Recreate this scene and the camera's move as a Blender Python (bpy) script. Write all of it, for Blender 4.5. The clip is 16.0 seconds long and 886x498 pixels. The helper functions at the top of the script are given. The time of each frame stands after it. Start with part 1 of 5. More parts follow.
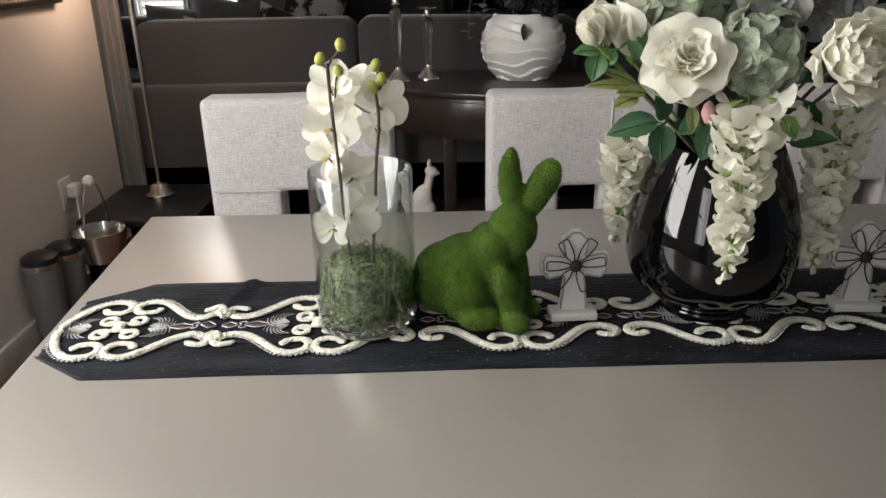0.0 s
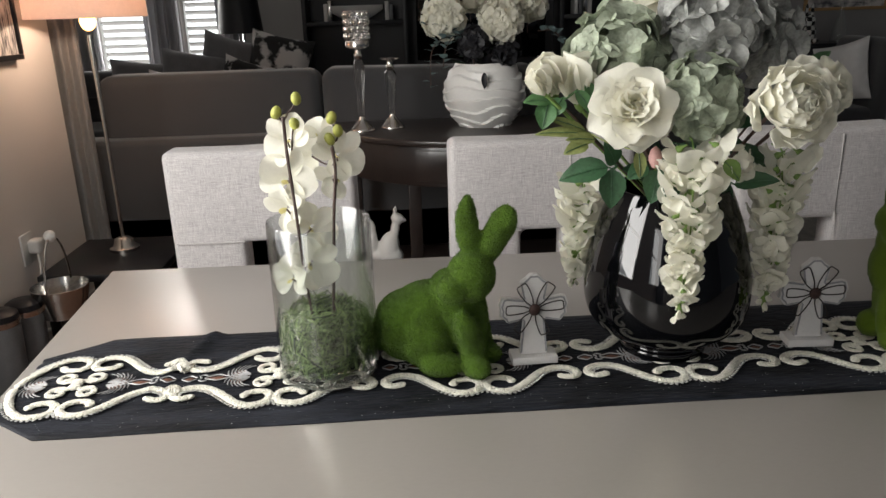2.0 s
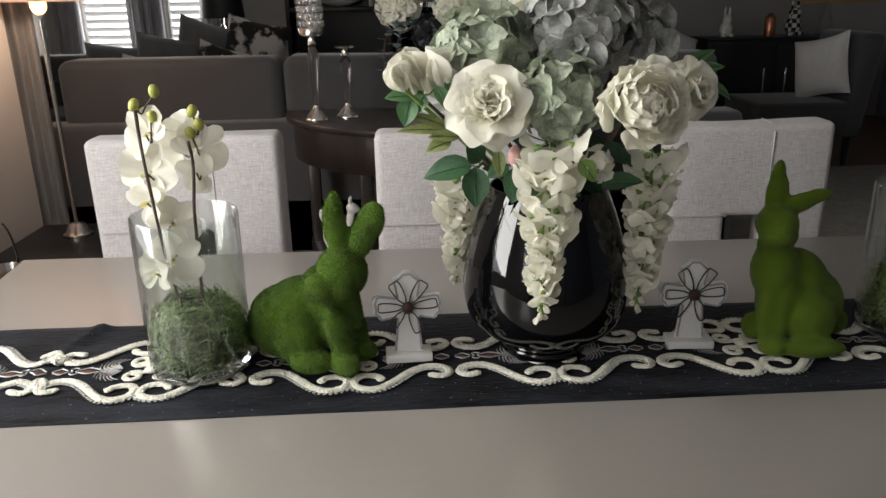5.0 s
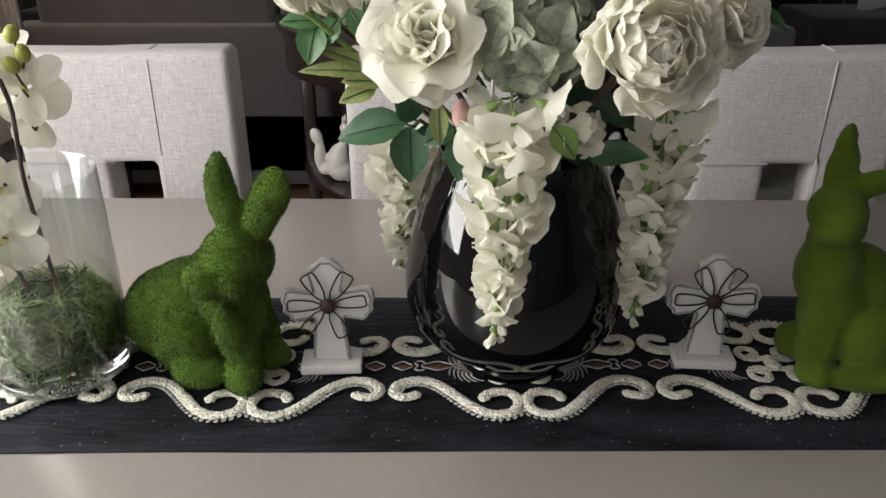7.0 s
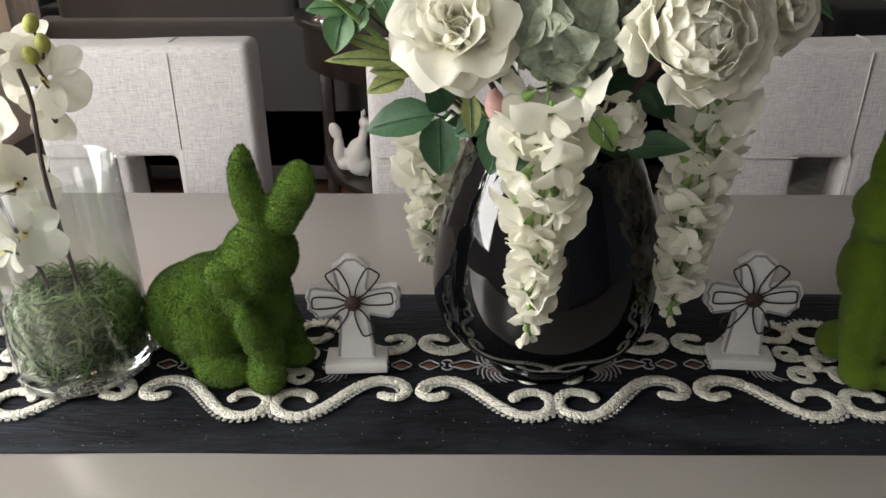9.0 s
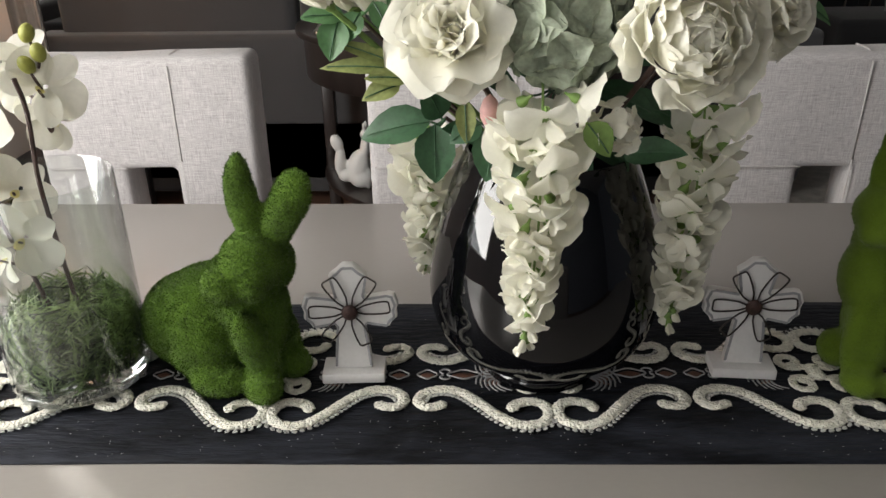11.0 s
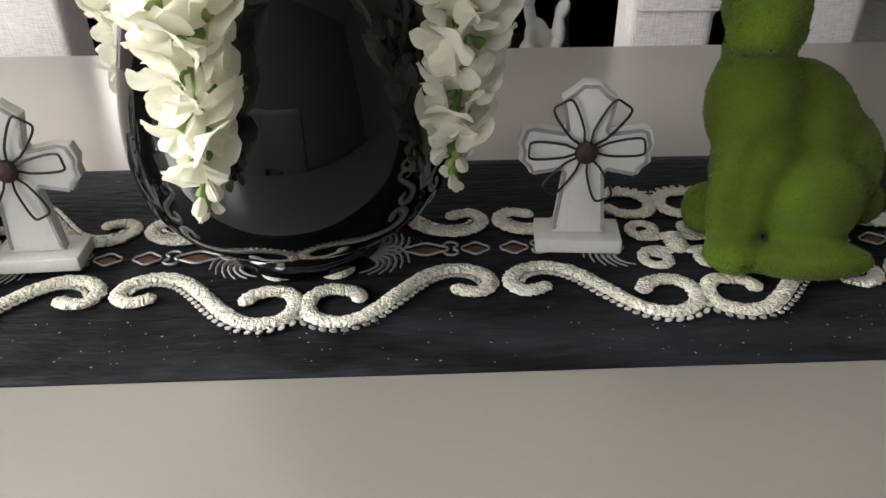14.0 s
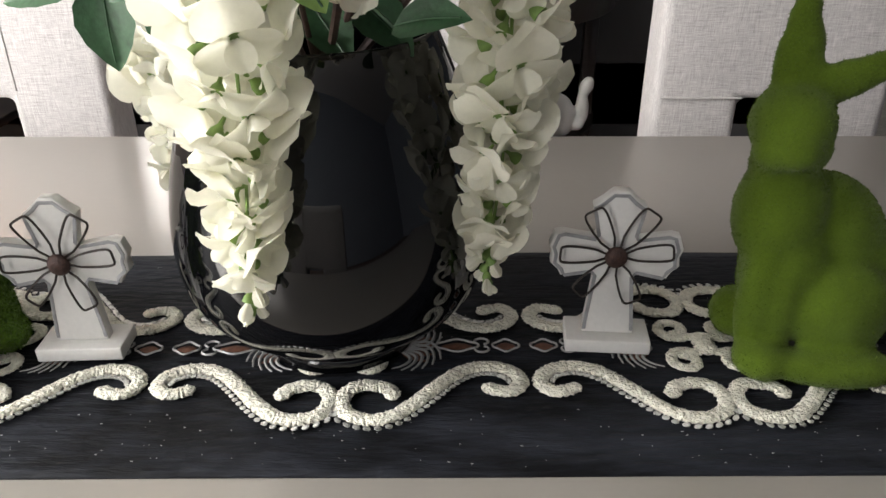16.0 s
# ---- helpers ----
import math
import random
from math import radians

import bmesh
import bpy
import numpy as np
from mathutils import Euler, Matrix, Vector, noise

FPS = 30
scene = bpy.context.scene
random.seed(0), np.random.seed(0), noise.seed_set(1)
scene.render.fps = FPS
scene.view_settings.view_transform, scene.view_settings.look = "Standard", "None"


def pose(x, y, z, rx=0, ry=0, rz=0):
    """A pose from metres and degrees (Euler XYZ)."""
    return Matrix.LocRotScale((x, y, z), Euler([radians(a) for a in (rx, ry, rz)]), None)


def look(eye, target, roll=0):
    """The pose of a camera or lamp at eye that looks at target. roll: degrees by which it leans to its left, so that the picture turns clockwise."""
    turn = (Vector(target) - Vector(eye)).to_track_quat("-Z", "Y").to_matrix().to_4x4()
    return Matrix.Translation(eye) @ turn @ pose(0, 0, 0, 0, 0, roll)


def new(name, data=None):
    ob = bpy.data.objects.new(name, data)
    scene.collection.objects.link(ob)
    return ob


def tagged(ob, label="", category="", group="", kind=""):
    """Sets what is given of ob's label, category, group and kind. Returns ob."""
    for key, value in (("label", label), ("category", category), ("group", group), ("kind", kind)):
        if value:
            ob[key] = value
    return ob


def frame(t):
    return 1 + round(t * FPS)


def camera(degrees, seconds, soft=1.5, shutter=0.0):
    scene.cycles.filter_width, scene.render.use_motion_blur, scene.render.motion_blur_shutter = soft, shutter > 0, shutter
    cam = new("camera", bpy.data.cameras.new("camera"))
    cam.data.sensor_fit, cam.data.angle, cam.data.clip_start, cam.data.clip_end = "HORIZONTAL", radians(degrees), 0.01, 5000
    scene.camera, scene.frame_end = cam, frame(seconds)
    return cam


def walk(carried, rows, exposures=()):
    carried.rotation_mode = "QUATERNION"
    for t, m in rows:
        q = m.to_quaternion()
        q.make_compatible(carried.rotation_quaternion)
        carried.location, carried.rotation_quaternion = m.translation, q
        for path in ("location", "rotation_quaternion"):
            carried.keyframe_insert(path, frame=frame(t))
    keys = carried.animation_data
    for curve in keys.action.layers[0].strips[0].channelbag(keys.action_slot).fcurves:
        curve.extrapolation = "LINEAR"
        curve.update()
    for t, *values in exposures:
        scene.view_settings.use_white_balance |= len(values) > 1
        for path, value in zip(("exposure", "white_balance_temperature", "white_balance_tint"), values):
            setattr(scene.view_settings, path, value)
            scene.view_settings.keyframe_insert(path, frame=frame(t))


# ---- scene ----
cam = camera(60.7, 16.0)
PATH = [
    (0, (0.053, 0.096, 1.298), (0.048, 1.962, 0.577), -1.1),
    (0.5, (0.056, 0.089, 1.304), (0.044, 1.966, 0.614), -1.2),
    (1, (0.06, 0.087, 1.308), (0.073, 1.981, 0.666), -1.1),
    (1.5, (0.066, 0.084, 1.311), (0.119, 1.988, 0.701), -1.5),
    (2, (0.072, 0.085, 1.304), (0.145, 1.989, 0.694), -1.8),
    (2.5, (0.115, 0.097, 1.308), (0.139, 1.998, 0.687), -0.5),
    (3, (0.142, 0.105, 1.311), (0.118, 2.003, 0.68), -0.1),
    (3.5, (0.154, 0.099, 1.316), (0.114, 1.997, 0.687), -0.6),
    (4, (0.168, 0.092, 1.316), (0.142, 1.995, 0.701), -1.0),
    (4.5, (0.196, 0.091, 1.313), (0.2, 1.992, 0.691), -1.7),
    (5, (0.268, 0.093, 1.309), (0.337, 1.987, 0.668), -1.0),
    (5.2, (0.299, 0.097, 1.304), (0.394, 1.985, 0.652), -0.3),
    (7.3, (0.391, 0.429, 1.287), (0.347, 2.222, 0.402), -0.0),
    (7.5, (0.386, 0.431, 1.281), (0.325, 2.222, 0.392), -0.1),
    (8, (0.379, 0.44, 1.281), (0.297, 2.22, 0.373), -0.7),
    (8.5, (0.376, 0.436, 1.282), (0.313, 2.218, 0.377), -0.6),
    (9, (0.376, 0.43, 1.281), (0.319, 2.225, 0.401), -0.5),
    (11.5, (0.39, 0.434, 1.269), (0.322, 2.253, 0.439), -0.9),
    (12, (0.439, 0.458, 1.261), (0.41, 2.298, 0.478), -0.0),
    (12.5, (0.49, 0.49, 1.281), (0.497, 2.316, 0.465), -0.5),
    (13, (0.527, 0.533, 1.245), (0.536, 2.335, 0.376), -1.3),
    (13.5, (0.56, 0.606, 1.162), (0.577, 2.335, 0.157), -1.3),
    (14, (0.58, 0.634, 1.116), (0.597, 2.313, 0.031), -0.8),
    (14.5, (0.575, 0.637, 1.129), (0.581, 2.318, 0.045), -0.5),
    (15, (0.571, 0.642, 1.136), (0.553, 2.352, 0.1), -0.7),
    (15.5, (0.57, 0.636, 1.143), (0.544, 2.378, 0.161), -0.6),
    (16, (0.569, 0.635, 1.152), (0.537, 2.396, 0.205), -0.4),
]
EXPOSURES = [(0, -0.10), (1.5, -0.05), (5.2, 0.05), (7.3, 0.22), (11.5, 0.30), (12.5, 0.48), (13.5, 0.76), (14.5, 1.04), (16, 0.96)]
walk(cam, [(t, look(eye, target, roll)) for t, eye, target, roll in PATH], EXPOSURES)

# ---- light ----
world = bpy.data.worlds.new("world")
scene.world = world
world.use_nodes = True
wn = world.node_tree.nodes
sky = wn.new("ShaderNodeTexSky")
sky.sky_type, sky.sun_disc = "NISHITA", False
sky.sun_elevation, sky.sun_rotation = radians(40), radians(250)
world.node_tree.links.new(sky.outputs[0], wn["Background"].inputs[0])
wn["Background"].inputs[1].default_value = 0.10


def window_light(name, m, w, h, watts, colour=(1.0, 0.97, 0.93)):
    """Daylight that comes in through a window's opening."""
    lamp = bpy.data.lights.new(name, "AREA")
    lamp.shape, lamp.size, lamp.size_y, lamp.energy, lamp.color = "RECTANGLE", w, h, watts, colour
    ob = new(name, lamp)
    ob.matrix_world = m
    return ob


window_light("daylight_dining_window", look((-1.38, 0.80, 1.55), (1.0, 1.0, 0.9)), 1.2, 1.4, 64)
# Added fill from front left, behind the camera; no known window stands there.
window_light("front_fill_light", look((-1.38, -1.4, 1.55), (0.9, 1.0, 0.9)), 0.9, 1.4, 17)
window_light("daylight_living_window", look((-2.70, 7.93, 1.5), (-1.6, 3.0, 1.2)), 0.5, 1.8, 32)
window_light("daylight_far_window", look((-1.92, 7.93, 1.5), (-0.8, 3.0, 1.2)), 0.4, 1.8, 10)
bulb_light = bpy.data.lights.new("bulb_light", "POINT")
bulb_light.energy, bulb_light.color, bulb_light.shadow_soft_size = 7.0, (1.0, 0.74, 0.55), 0.03
new("bulb_light", bulb_light).location = (-1.155, 3.20, 1.40)


# ---- materials ----
def material(name, base, rough=0.5, metal=0.0, var=0.12, scale=12.0, fine=160.0, bump=0.1, depth=0.002, sheen=0.0,
             spec=0.5, coat=0.0, stretch=(1, 1, 1), through_light=0.0, second=None, mottle=0.5, ramp_at=(0.33, 0.67), islands=0.0):
    """A surface with colour that varies at two scales and a fine relief."""
    m = bpy.data.materials.new(name)
    m.use_nodes = True
    n, l = m.node_tree.nodes, m.node_tree.links
    b = n["Principled BSDF"]
    co = n.new("ShaderNodeTexCoord")
    mp = n.new("ShaderNodeMapping")
    mp.inputs["Scale"].default_value = stretch
    l.new(co.outputs["Object"], mp.inputs["Vector"])
    big, small = n.new("ShaderNodeTexNoise"), n.new("ShaderNodeTexNoise")
    big.inputs["Scale"].default_value, big.inputs["Detail"].default_value = scale, 4
    small.inputs["Scale"].default_value, small.inputs["Detail"].default_value = fine, 3
    l.new(mp.outputs[0], big.inputs["Vector"])
    l.new(mp.outputs[0], small.inputs["Vector"])
    mix = n.new("ShaderNodeMix")
    mix.data_type = "FLOAT"
    mix.inputs[0].default_value = mottle
    l.new(big.outputs[0], mix.inputs[2])
    l.new(small.outputs[0], mix.inputs[3])
    ramp = n.new("ShaderNodeValToRGB")
    ramp.color_ramp.elements[0].position, ramp.color_ramp.elements[1].position = ramp_at
    c0 = second or tuple(c * (1 - var) for c in base)
    c1 = tuple(min(1.0, c * (1 + var)) for c in base)
    ramp.color_ramp.elements[0].color, ramp.color_ramp.elements[1].color = (*c0, 1), (*c1, 1)
    l.new(mix.outputs[0], ramp.inputs[0])
    colour = ramp.outputs[0]
    if islands:
        geo, rng_, mul = n.new("ShaderNodeNewGeometry"), n.new("ShaderNodeMapRange"), n.new("ShaderNodeMix")
        rng_.inputs["To Min"].default_value, rng_.inputs["To Max"].default_value = 1 - islands, 1 + islands
        l.new(geo.outputs["Random Per Island"], rng_.inputs[0])
        mul.data_type, mul.blend_type = "RGBA", "MULTIPLY"
        mul.inputs[0].default_value = 1.0
        l.new(colour, mul.inputs[6])
        l.new(rng_.outputs[0], mul.inputs[7])
        colour = mul.outputs[2]
    l.new(colour, b.inputs["Base Color"])
    b.inputs["Metallic"].default_value = metal
    b.inputs["Specular IOR Level"].default_value = spec
    b.inputs["Sheen Weight"].default_value = sheen
    b.inputs["Coat Weight"].default_value = coat
    b.inputs["Coat Roughness"].default_value = 0.05
    rr = n.new("ShaderNodeMapRange")
    rr.inputs["To Min"].default_value, rr.inputs["To Max"].default_value = max(0.02, rough * 0.85), min(1, rough * 1.15)
    l.new(big.outputs[0], rr.inputs[0])
    l.new(rr.outputs[0], b.inputs["Roughness"])
    if bump:
        bp = n.new("ShaderNodeBump")
        bp.inputs["Strength"].default_value, bp.inputs["Distance"].default_value = bump, depth
        l.new(small.outputs[0], bp.inputs["Height"])
        l.new(bp.outputs[0], b.inputs["Normal"])
    if through_light:
        tr, ms = n.new("ShaderNodeBsdfTranslucent"), n.new("ShaderNodeMixShader")
        ms.inputs[0].default_value = through_light
        l.new(colour, tr.inputs[0])
        l.new(b.outputs[0], ms.inputs[1])
        l.new(tr.outputs[0], ms.inputs[2])
        l.new(ms.outputs[0], n["Material Output"].inputs[0])
    return m


def glass_material(name, tint=(0.96, 0.98, 0.97), rough=0.0, ior=1.45):
    m = bpy.data.materials.new(name)
    m.use_nodes = True
    b = m.node_tree.nodes["Principled BSDF"]
    b.inputs["Base Color"].default_value = (*tint, 1)
    b.inputs["Transmission Weight"].default_value, b.inputs["Roughness"].default_value, b.inputs["IOR"].default_value = 1.0, rough, ior
    return m


def thin_glass_material(name):
    """Clear thin glass: light goes straight through, and the gloss follows Fresnel."""
    m = bpy.data.materials.new(name)
    m.use_nodes = True
    n, l = m.node_tree.nodes, m.node_tree.links
    clear, gloss, mix, lw, pw = (n.new("ShaderNode" + k) for k in ("BsdfTransparent", "BsdfGlossy", "MixShader", "LayerWeight", "Math"))
    clear.inputs[0].default_value = (0.955, 0.970, 0.965, 1)
    gloss.inputs["Roughness"].default_value = 0.02
    lw.inputs["Blend"].default_value = 0.5
    pw.operation = "POWER"
    pw.inputs[1].default_value = 3.2
    l.new(lw.outputs["Facing"], pw.inputs[0])
    ad = n.new("ShaderNodeMath")
    ad.operation = "MULTIPLY_ADD"
    ad.inputs[1].default_value, ad.inputs[2].default_value = 0.85, 0.075
    l.new(pw.outputs[0], ad.inputs[0])
    l.new(ad.outputs[0], mix.inputs[0])
    l.new(clear.outputs[0], mix.inputs[1])
    l.new(gloss.outputs[0], mix.inputs[2])
    l.new(mix.outputs[0], n["Material Output"].inputs[0])
    return m


def glow_material(name, colour, strength):
    m = bpy.data.materials.new(name)
    m.use_nodes = True
    b = m.node_tree.nodes["Principled BSDF"]
    b.inputs["Base Color"].default_value = (*colour, 1)
    b.inputs["Emission Color"].default_value, b.inputs["Emission Strength"].default_value = (*colour, 1), strength
    return m


def linen_material(name, base):
    """Woven linen: threads both ways, each a little lighter or darker."""
    m = material(name, base, 0.9, sheen=0.15, var=0.05, scale=5, fine=900, bump=0.0)
    n, l = m.node_tree.nodes, m.node_tree.links
    co = n.new("ShaderNodeTexCoord")
    heights = []
    for stretch in ((900, 900, 45), (45, 900, 900)):
        mp, tx = n.new("ShaderNodeMapping"), n.new("ShaderNodeTexNoise")
        mp.inputs["Scale"].default_value = stretch
        tx.inputs["Scale"].default_value, tx.inputs["Detail"].default_value = 1.0, 2
        l.new(co.outputs["Object"], mp.inputs[0])
        l.new(mp.outputs[0], tx.inputs["Vector"])
        heights.append(tx)
    add = n.new("ShaderNodeMath")
    add.operation = "ADD"
    l.new(heights[0].outputs[0], add.inputs[0])
    l.new(heights[1].outputs[0], add.inputs[1])
    ramp = n.new("ShaderNodeMapRange")
    ramp.inputs["From Min"].default_value, ramp.inputs["From Max"].default_value = 0.65, 1.35
    ramp.inputs["To Min"].default_value, ramp.inputs["To Max"].default_value = 0.62, 1.28
    l.new(add.outputs[0], ramp.inputs[0])
    mul = n.new("ShaderNodeMix")
    mul.data_type, mul.blend_type = "RGBA", "MULTIPLY"
    mul.inputs[0].default_value = 1.0
    b = n["Principled BSDF"]
    old = b.inputs["Base Color"].links[0].from_socket
    l.new(old, mul.inputs[6])
    l.new(ramp.outputs[0], mul.inputs[7])
    l.new(mul.outputs[2], b.inputs["Base Color"])
    bp = n.new("ShaderNodeBump")
    bp.inputs["Strength"].default_value, bp.inputs["Distance"].default_value = 0.35, 0.001
    l.new(add.outputs[0], bp.inputs["Height"])
    l.new(bp.outputs[0], b.inputs["Normal"])
    return m


LIVING = material("grey_living_room_paint", (0.30, 0.29, 0.28), 0.75, var=0.04, scale=1.5, fine=300, bump=0.05, depth=0.001)
WALL = material("wall_paint", (0.76, 0.73, 0.695), 0.75, var=0.04, scale=1.5, fine=300, bump=0.05, depth=0.001)
CEIL = material("ceiling_paint", (0.66, 0.65, 0.635), 0.9, var=0.03, scale=2, fine=200, bump=0.06)
FLOOR = material("floor_wood", (0.14, 0.075, 0.05), 0.35, var=0.35, scale=3, fine=40, stretch=(1, 12, 1), bump=0.08)
# Made-up colour for unseen walls: dims bounced light and tints the vase's reflection.
DIM_SLATE = material("slate_unseen_wall", (0.215, 0.240, 0.285), 0.75, var=0.04, scale=1.5, fine=300, bump=0.05, depth=0.001)
TRIM = material("white_trim_paint", (0.72, 0.70, 0.67), 0.45, var=0.04)
TABLE = material("grey_lacquered_wood", (0.285, 0.264, 0.240), 0.31, metal=0.30, var=0.025, scale=1.6, fine=160, stretch=(0.7, 1.6, 1), bump=0.008, depth=0.001, spec=0.9)
# The two-colour streaks paint in the sheen of the crushed pile.
VELVET = material("black_velvet", (0.0105, 0.0118, 0.0160), 0.62, var=0.9, second=(0.0012, 0.0014, 0.0024), scale=9, fine=75, stretch=(0.5, 2.2, 1), bump=0.85, depth=0.004, sheen=0.012, spec=0.14, mottle=0.34, ramp_at=(0.40, 0.66))
CORD = material("cream_embroidery", (0.72, 0.70, 0.60), 0.6, var=0.22, scale=130, fine=330, bump=1.0, depth=0.006, sheen=0.2)
BEAD = material("silver_sequin", (0.62, 0.62, 0.59), 0.28, metal=0.6, var=0.2, scale=200)
THREAD = material("silver_thread", (0.30, 0.30, 0.30), 0.5, metal=0.3, var=0.2, scale=200)
BRONZE = material("bronze_thread", (0.12, 0.050, 0.030), 0.6, metal=0.2, var=0.3, scale=200)
LINEN = linen_material("grey_linen", (0.425, 0.405, 0.40))
PIPING = material("linen_piping", (0.40, 0.38, 0.37), 0.9, var=0.1, scale=200)
SOFA = material("charcoal_upholstery", (0.050, 0.050, 0.052), 0.9, var=0.14, scale=6, fine=700, bump=0.3, depth=0.001, sheen=0.25)
SOFA2 = material("dark_grey_upholstery", (0.050, 0.050, 0.053), 0.9, var=0.14, scale=6, fine=700, bump=0.3, depth=0.001, sheen=0.2)
DARKWOOD = material("espresso_wood", (0.022, 0.016, 0.014), 0.3, var=0.3, scale=4, fine=60, stretch=(1, 10, 1), bump=0.05, coat=0.3)
BLACKWOOD = material("black_painted_wood", (0.010, 0.010, 0.012), 0.4, var=0.3, scale=6, bump=0.04)
GLAZE = material("black_glaze", (0.0015, 0.0015, 0.002), 0.03, var=0.3, scale=5, bump=0.0, spec=0.55)
GLASS = thin_glass_material("clear_glass")
CRYSTAL = glass_material("crystal", (0.93, 0.93, 0.93), 0.03, 1.5)
SILVER = material("brushed_silver", (0.60, 0.58, 0.55), 0.18, metal=1.0, var=0.08, scale=40, bump=0.03)
WIRE = material("dark_wire", (0.035, 0.028, 0.025), 0.45, metal=0.6, var=0.3, scale=300)
RUST = material("rusted_button", (0.045, 0.022, 0.018), 0.6, metal=0.3, var=0.5, scale=200, fine=500, bump=0.4)
WHITEWOOD = material("white_painted_wood", (0.62, 0.61, 0.595), 0.55, var=0.05, scale=30, fine=220, bump=0.12)
EDGEGREY = material("grey_rubbed_edge", (0.27, 0.27, 0.28), 0.6, var=0.2, scale=120)
MOSS = material("green_flocking", (0.074, 0.136, 0.017), 0.95, var=0.5, scale=28, fine=420, bump=0.8, depth=0.004, sheen=0.1, spec=0.05)
MOSS2 = material("olive_flocking", (0.072, 0.114, 0.011), 0.95, var=0.22, scale=30, fine=600, bump=0.35, depth=0.002, sheen=0.1, spec=0.05)
GRASS = material("moss_grass", (0.125, 0.175, 0.062), 0.6, islands=0.85, var=0.4, scale=35, fine=200, bump=0.1, through_light=0.2)
PETAL = material("white_silk_petal", (0.83, 0.815, 0.715), 0.6, var=0.04, scale=30, fine=260, bump=0.12, depth=0.001, sheen=0.1, through_light=0.48)
CREAM = material("cream_silk_petal", (0.86, 0.83, 0.66), 0.55, var=0.06, scale=30, fine=260, bump=0.12, depth=0.001, through_light=0.48)
SAGE = material("sage_silk_petal", (0.32, 0.36, 0.27), 0.6, var=0.38, scale=25, fine=200, bump=0.15, through_light=0.2)
GREY = material("grey_silk_petal", (0.33, 0.338, 0.318), 0.6, var=0.42, scale=22, fine=200, bump=0.15, through_light=0.2)
YELLOW = material("pale_yellow_throat", (0.72, 0.66, 0.30), 0.6, var=0.2, scale=60, through_light=0.2)
LEAF = material("dark_green_leaf", (0.030, 0.085, 0.036), 0.5, var=0.35, scale=40, fine=200, bump=0.2, through_light=0.12)
FRESH = material("fresh_green_leaf", (0.070, 0.165, 0.060), 0.5, var=0.3, scale=40, fine=200, bump=0.2, through_light=0.2)
LEAF2 = material("yellow_green_leaf", (0.20, 0.23, 0.075), 0.55, var=0.35, scale=40, fine=200, bump=0.2, through_light=0.15)
LIME = material("lime_green", (0.17, 0.27, 0.07), 0.6, var=0.25, scale=60, through_light=0.15)
BUD = material("green_yellow_bud", (0.33, 0.34, 0.07), 0.5, var=0.3, scale=40)
STEM = material("dark_brown_stem", (0.060, 0.034, 0.026), 0.6, var=0.3, scale=80, bump=0.2)
EUCA = material("blue_green_leaf", (0.13, 0.19, 0.19), 0.6, var=0.3, scale=60, through_light=0.1)
BLACKPETAL = material("black_silk_petal", (0.010, 0.010, 0.013), 0.6, var=0.3, scale=60)
CERAMIC = material("white_ceramic", (0.74, 0.73, 0.70), 0.3, var=0.03, scale=20, bump=0.03)
SHADE = material("lamp_shade_linen", (0.80, 0.68, 0.62), 0.9, var=0.04, scale=60, through_light=0.5)
BULB = glow_material("lamp_bulb", (1.0, 0.50, 0.16), 7.0)
DAY = glow_material("bright_daylight", (0.93, 0.97, 1.0), 1.6)
SHEER = material("sheer_grey_curtain", (0.36, 0.36, 0.37), 0.9, var=0.1, scale=20, stretch=(8, 8, 0.5), through_light=0.35)
DRAPE = material("stone_patterned_drape", (0.20, 0.197, 0.195), 0.85, var=0.12, scale=9, fine=60, sheen=0.2)
PILLOW_GREY = material("grey_velvet_pillow", (0.15, 0.15, 0.157), 0.85, var=0.2, scale=14, sheen=0.3)
PILLOW_WHITE = material("white_pillow_cloth", (0.62, 0.61, 0.60), 0.8, var=0.08, scale=20)
PILLOW_BLACK = material("black_motif", (0.015, 0.014, 0.014), 0.8, var=0.3, scale=50)
PATTERN = material("black_branch_print", (0.60, 0.58, 0.56), 0.85, var=0.1, scale=7, fine=9, second=(0.02, 0.02, 0.02), mottle=0.0, ramp_at=(0.47, 0.53))
RUG = material("shag_rug", (0.42, 0.40, 0.36), 0.95, var=0.3, scale=25, fine=300, bump=1.0, depth=0.02)
CANVAS = material("abstract_canvas", (0.52, 0.50, 0.48), 0.8, var=0.3, scale=5, fine=14, stretch=(1, 9, 1.6), second=(0.10, 0.10, 0.11), ramp_at=(0.40, 0.56))
TILE_GREY = material("grey_plastic", (0.16, 0.165, 0.17), 0.4, var=0.1, scale=30)
PLASTIC = material("white_plastic", (0.70, 0.69, 0.66), 0.4, var=0.03, scale=30)
COPPER = material("copper_mesh", (0.60, 0.26, 0.15), 0.3, metal=1.0, var=0.2, scale=80)


# ---- mesh helpers ----
class Geo:
    """Collects vertices and faces for one mesh."""

    def __init__(self):
        self.v, self.f, self.n = [], [], 0

    def add(self, verts, faces, m=None):
        verts = np.asarray(verts, float)
        if m is not None:
            a = np.array(m)
            verts = verts @ a[:3, :3].T + a[:3, 3]
        self.v.append(verts)
        self.f.extend(tuple(i + self.n for i in f) for f in faces)
        self.n += len(verts)
        return self

    def mesh(self, name, mat, smooth=True, sharp=50):
        me = bpy.data.meshes.new(name)
        me.from_pydata(np.concatenate(self.v).tolist(), [], self.f)
        me.materials.append(mat)
        if smooth:
            me.shade_smooth()
            me.set_sharp_from_angle(angle=radians(sharp))
        me.update()
        return me


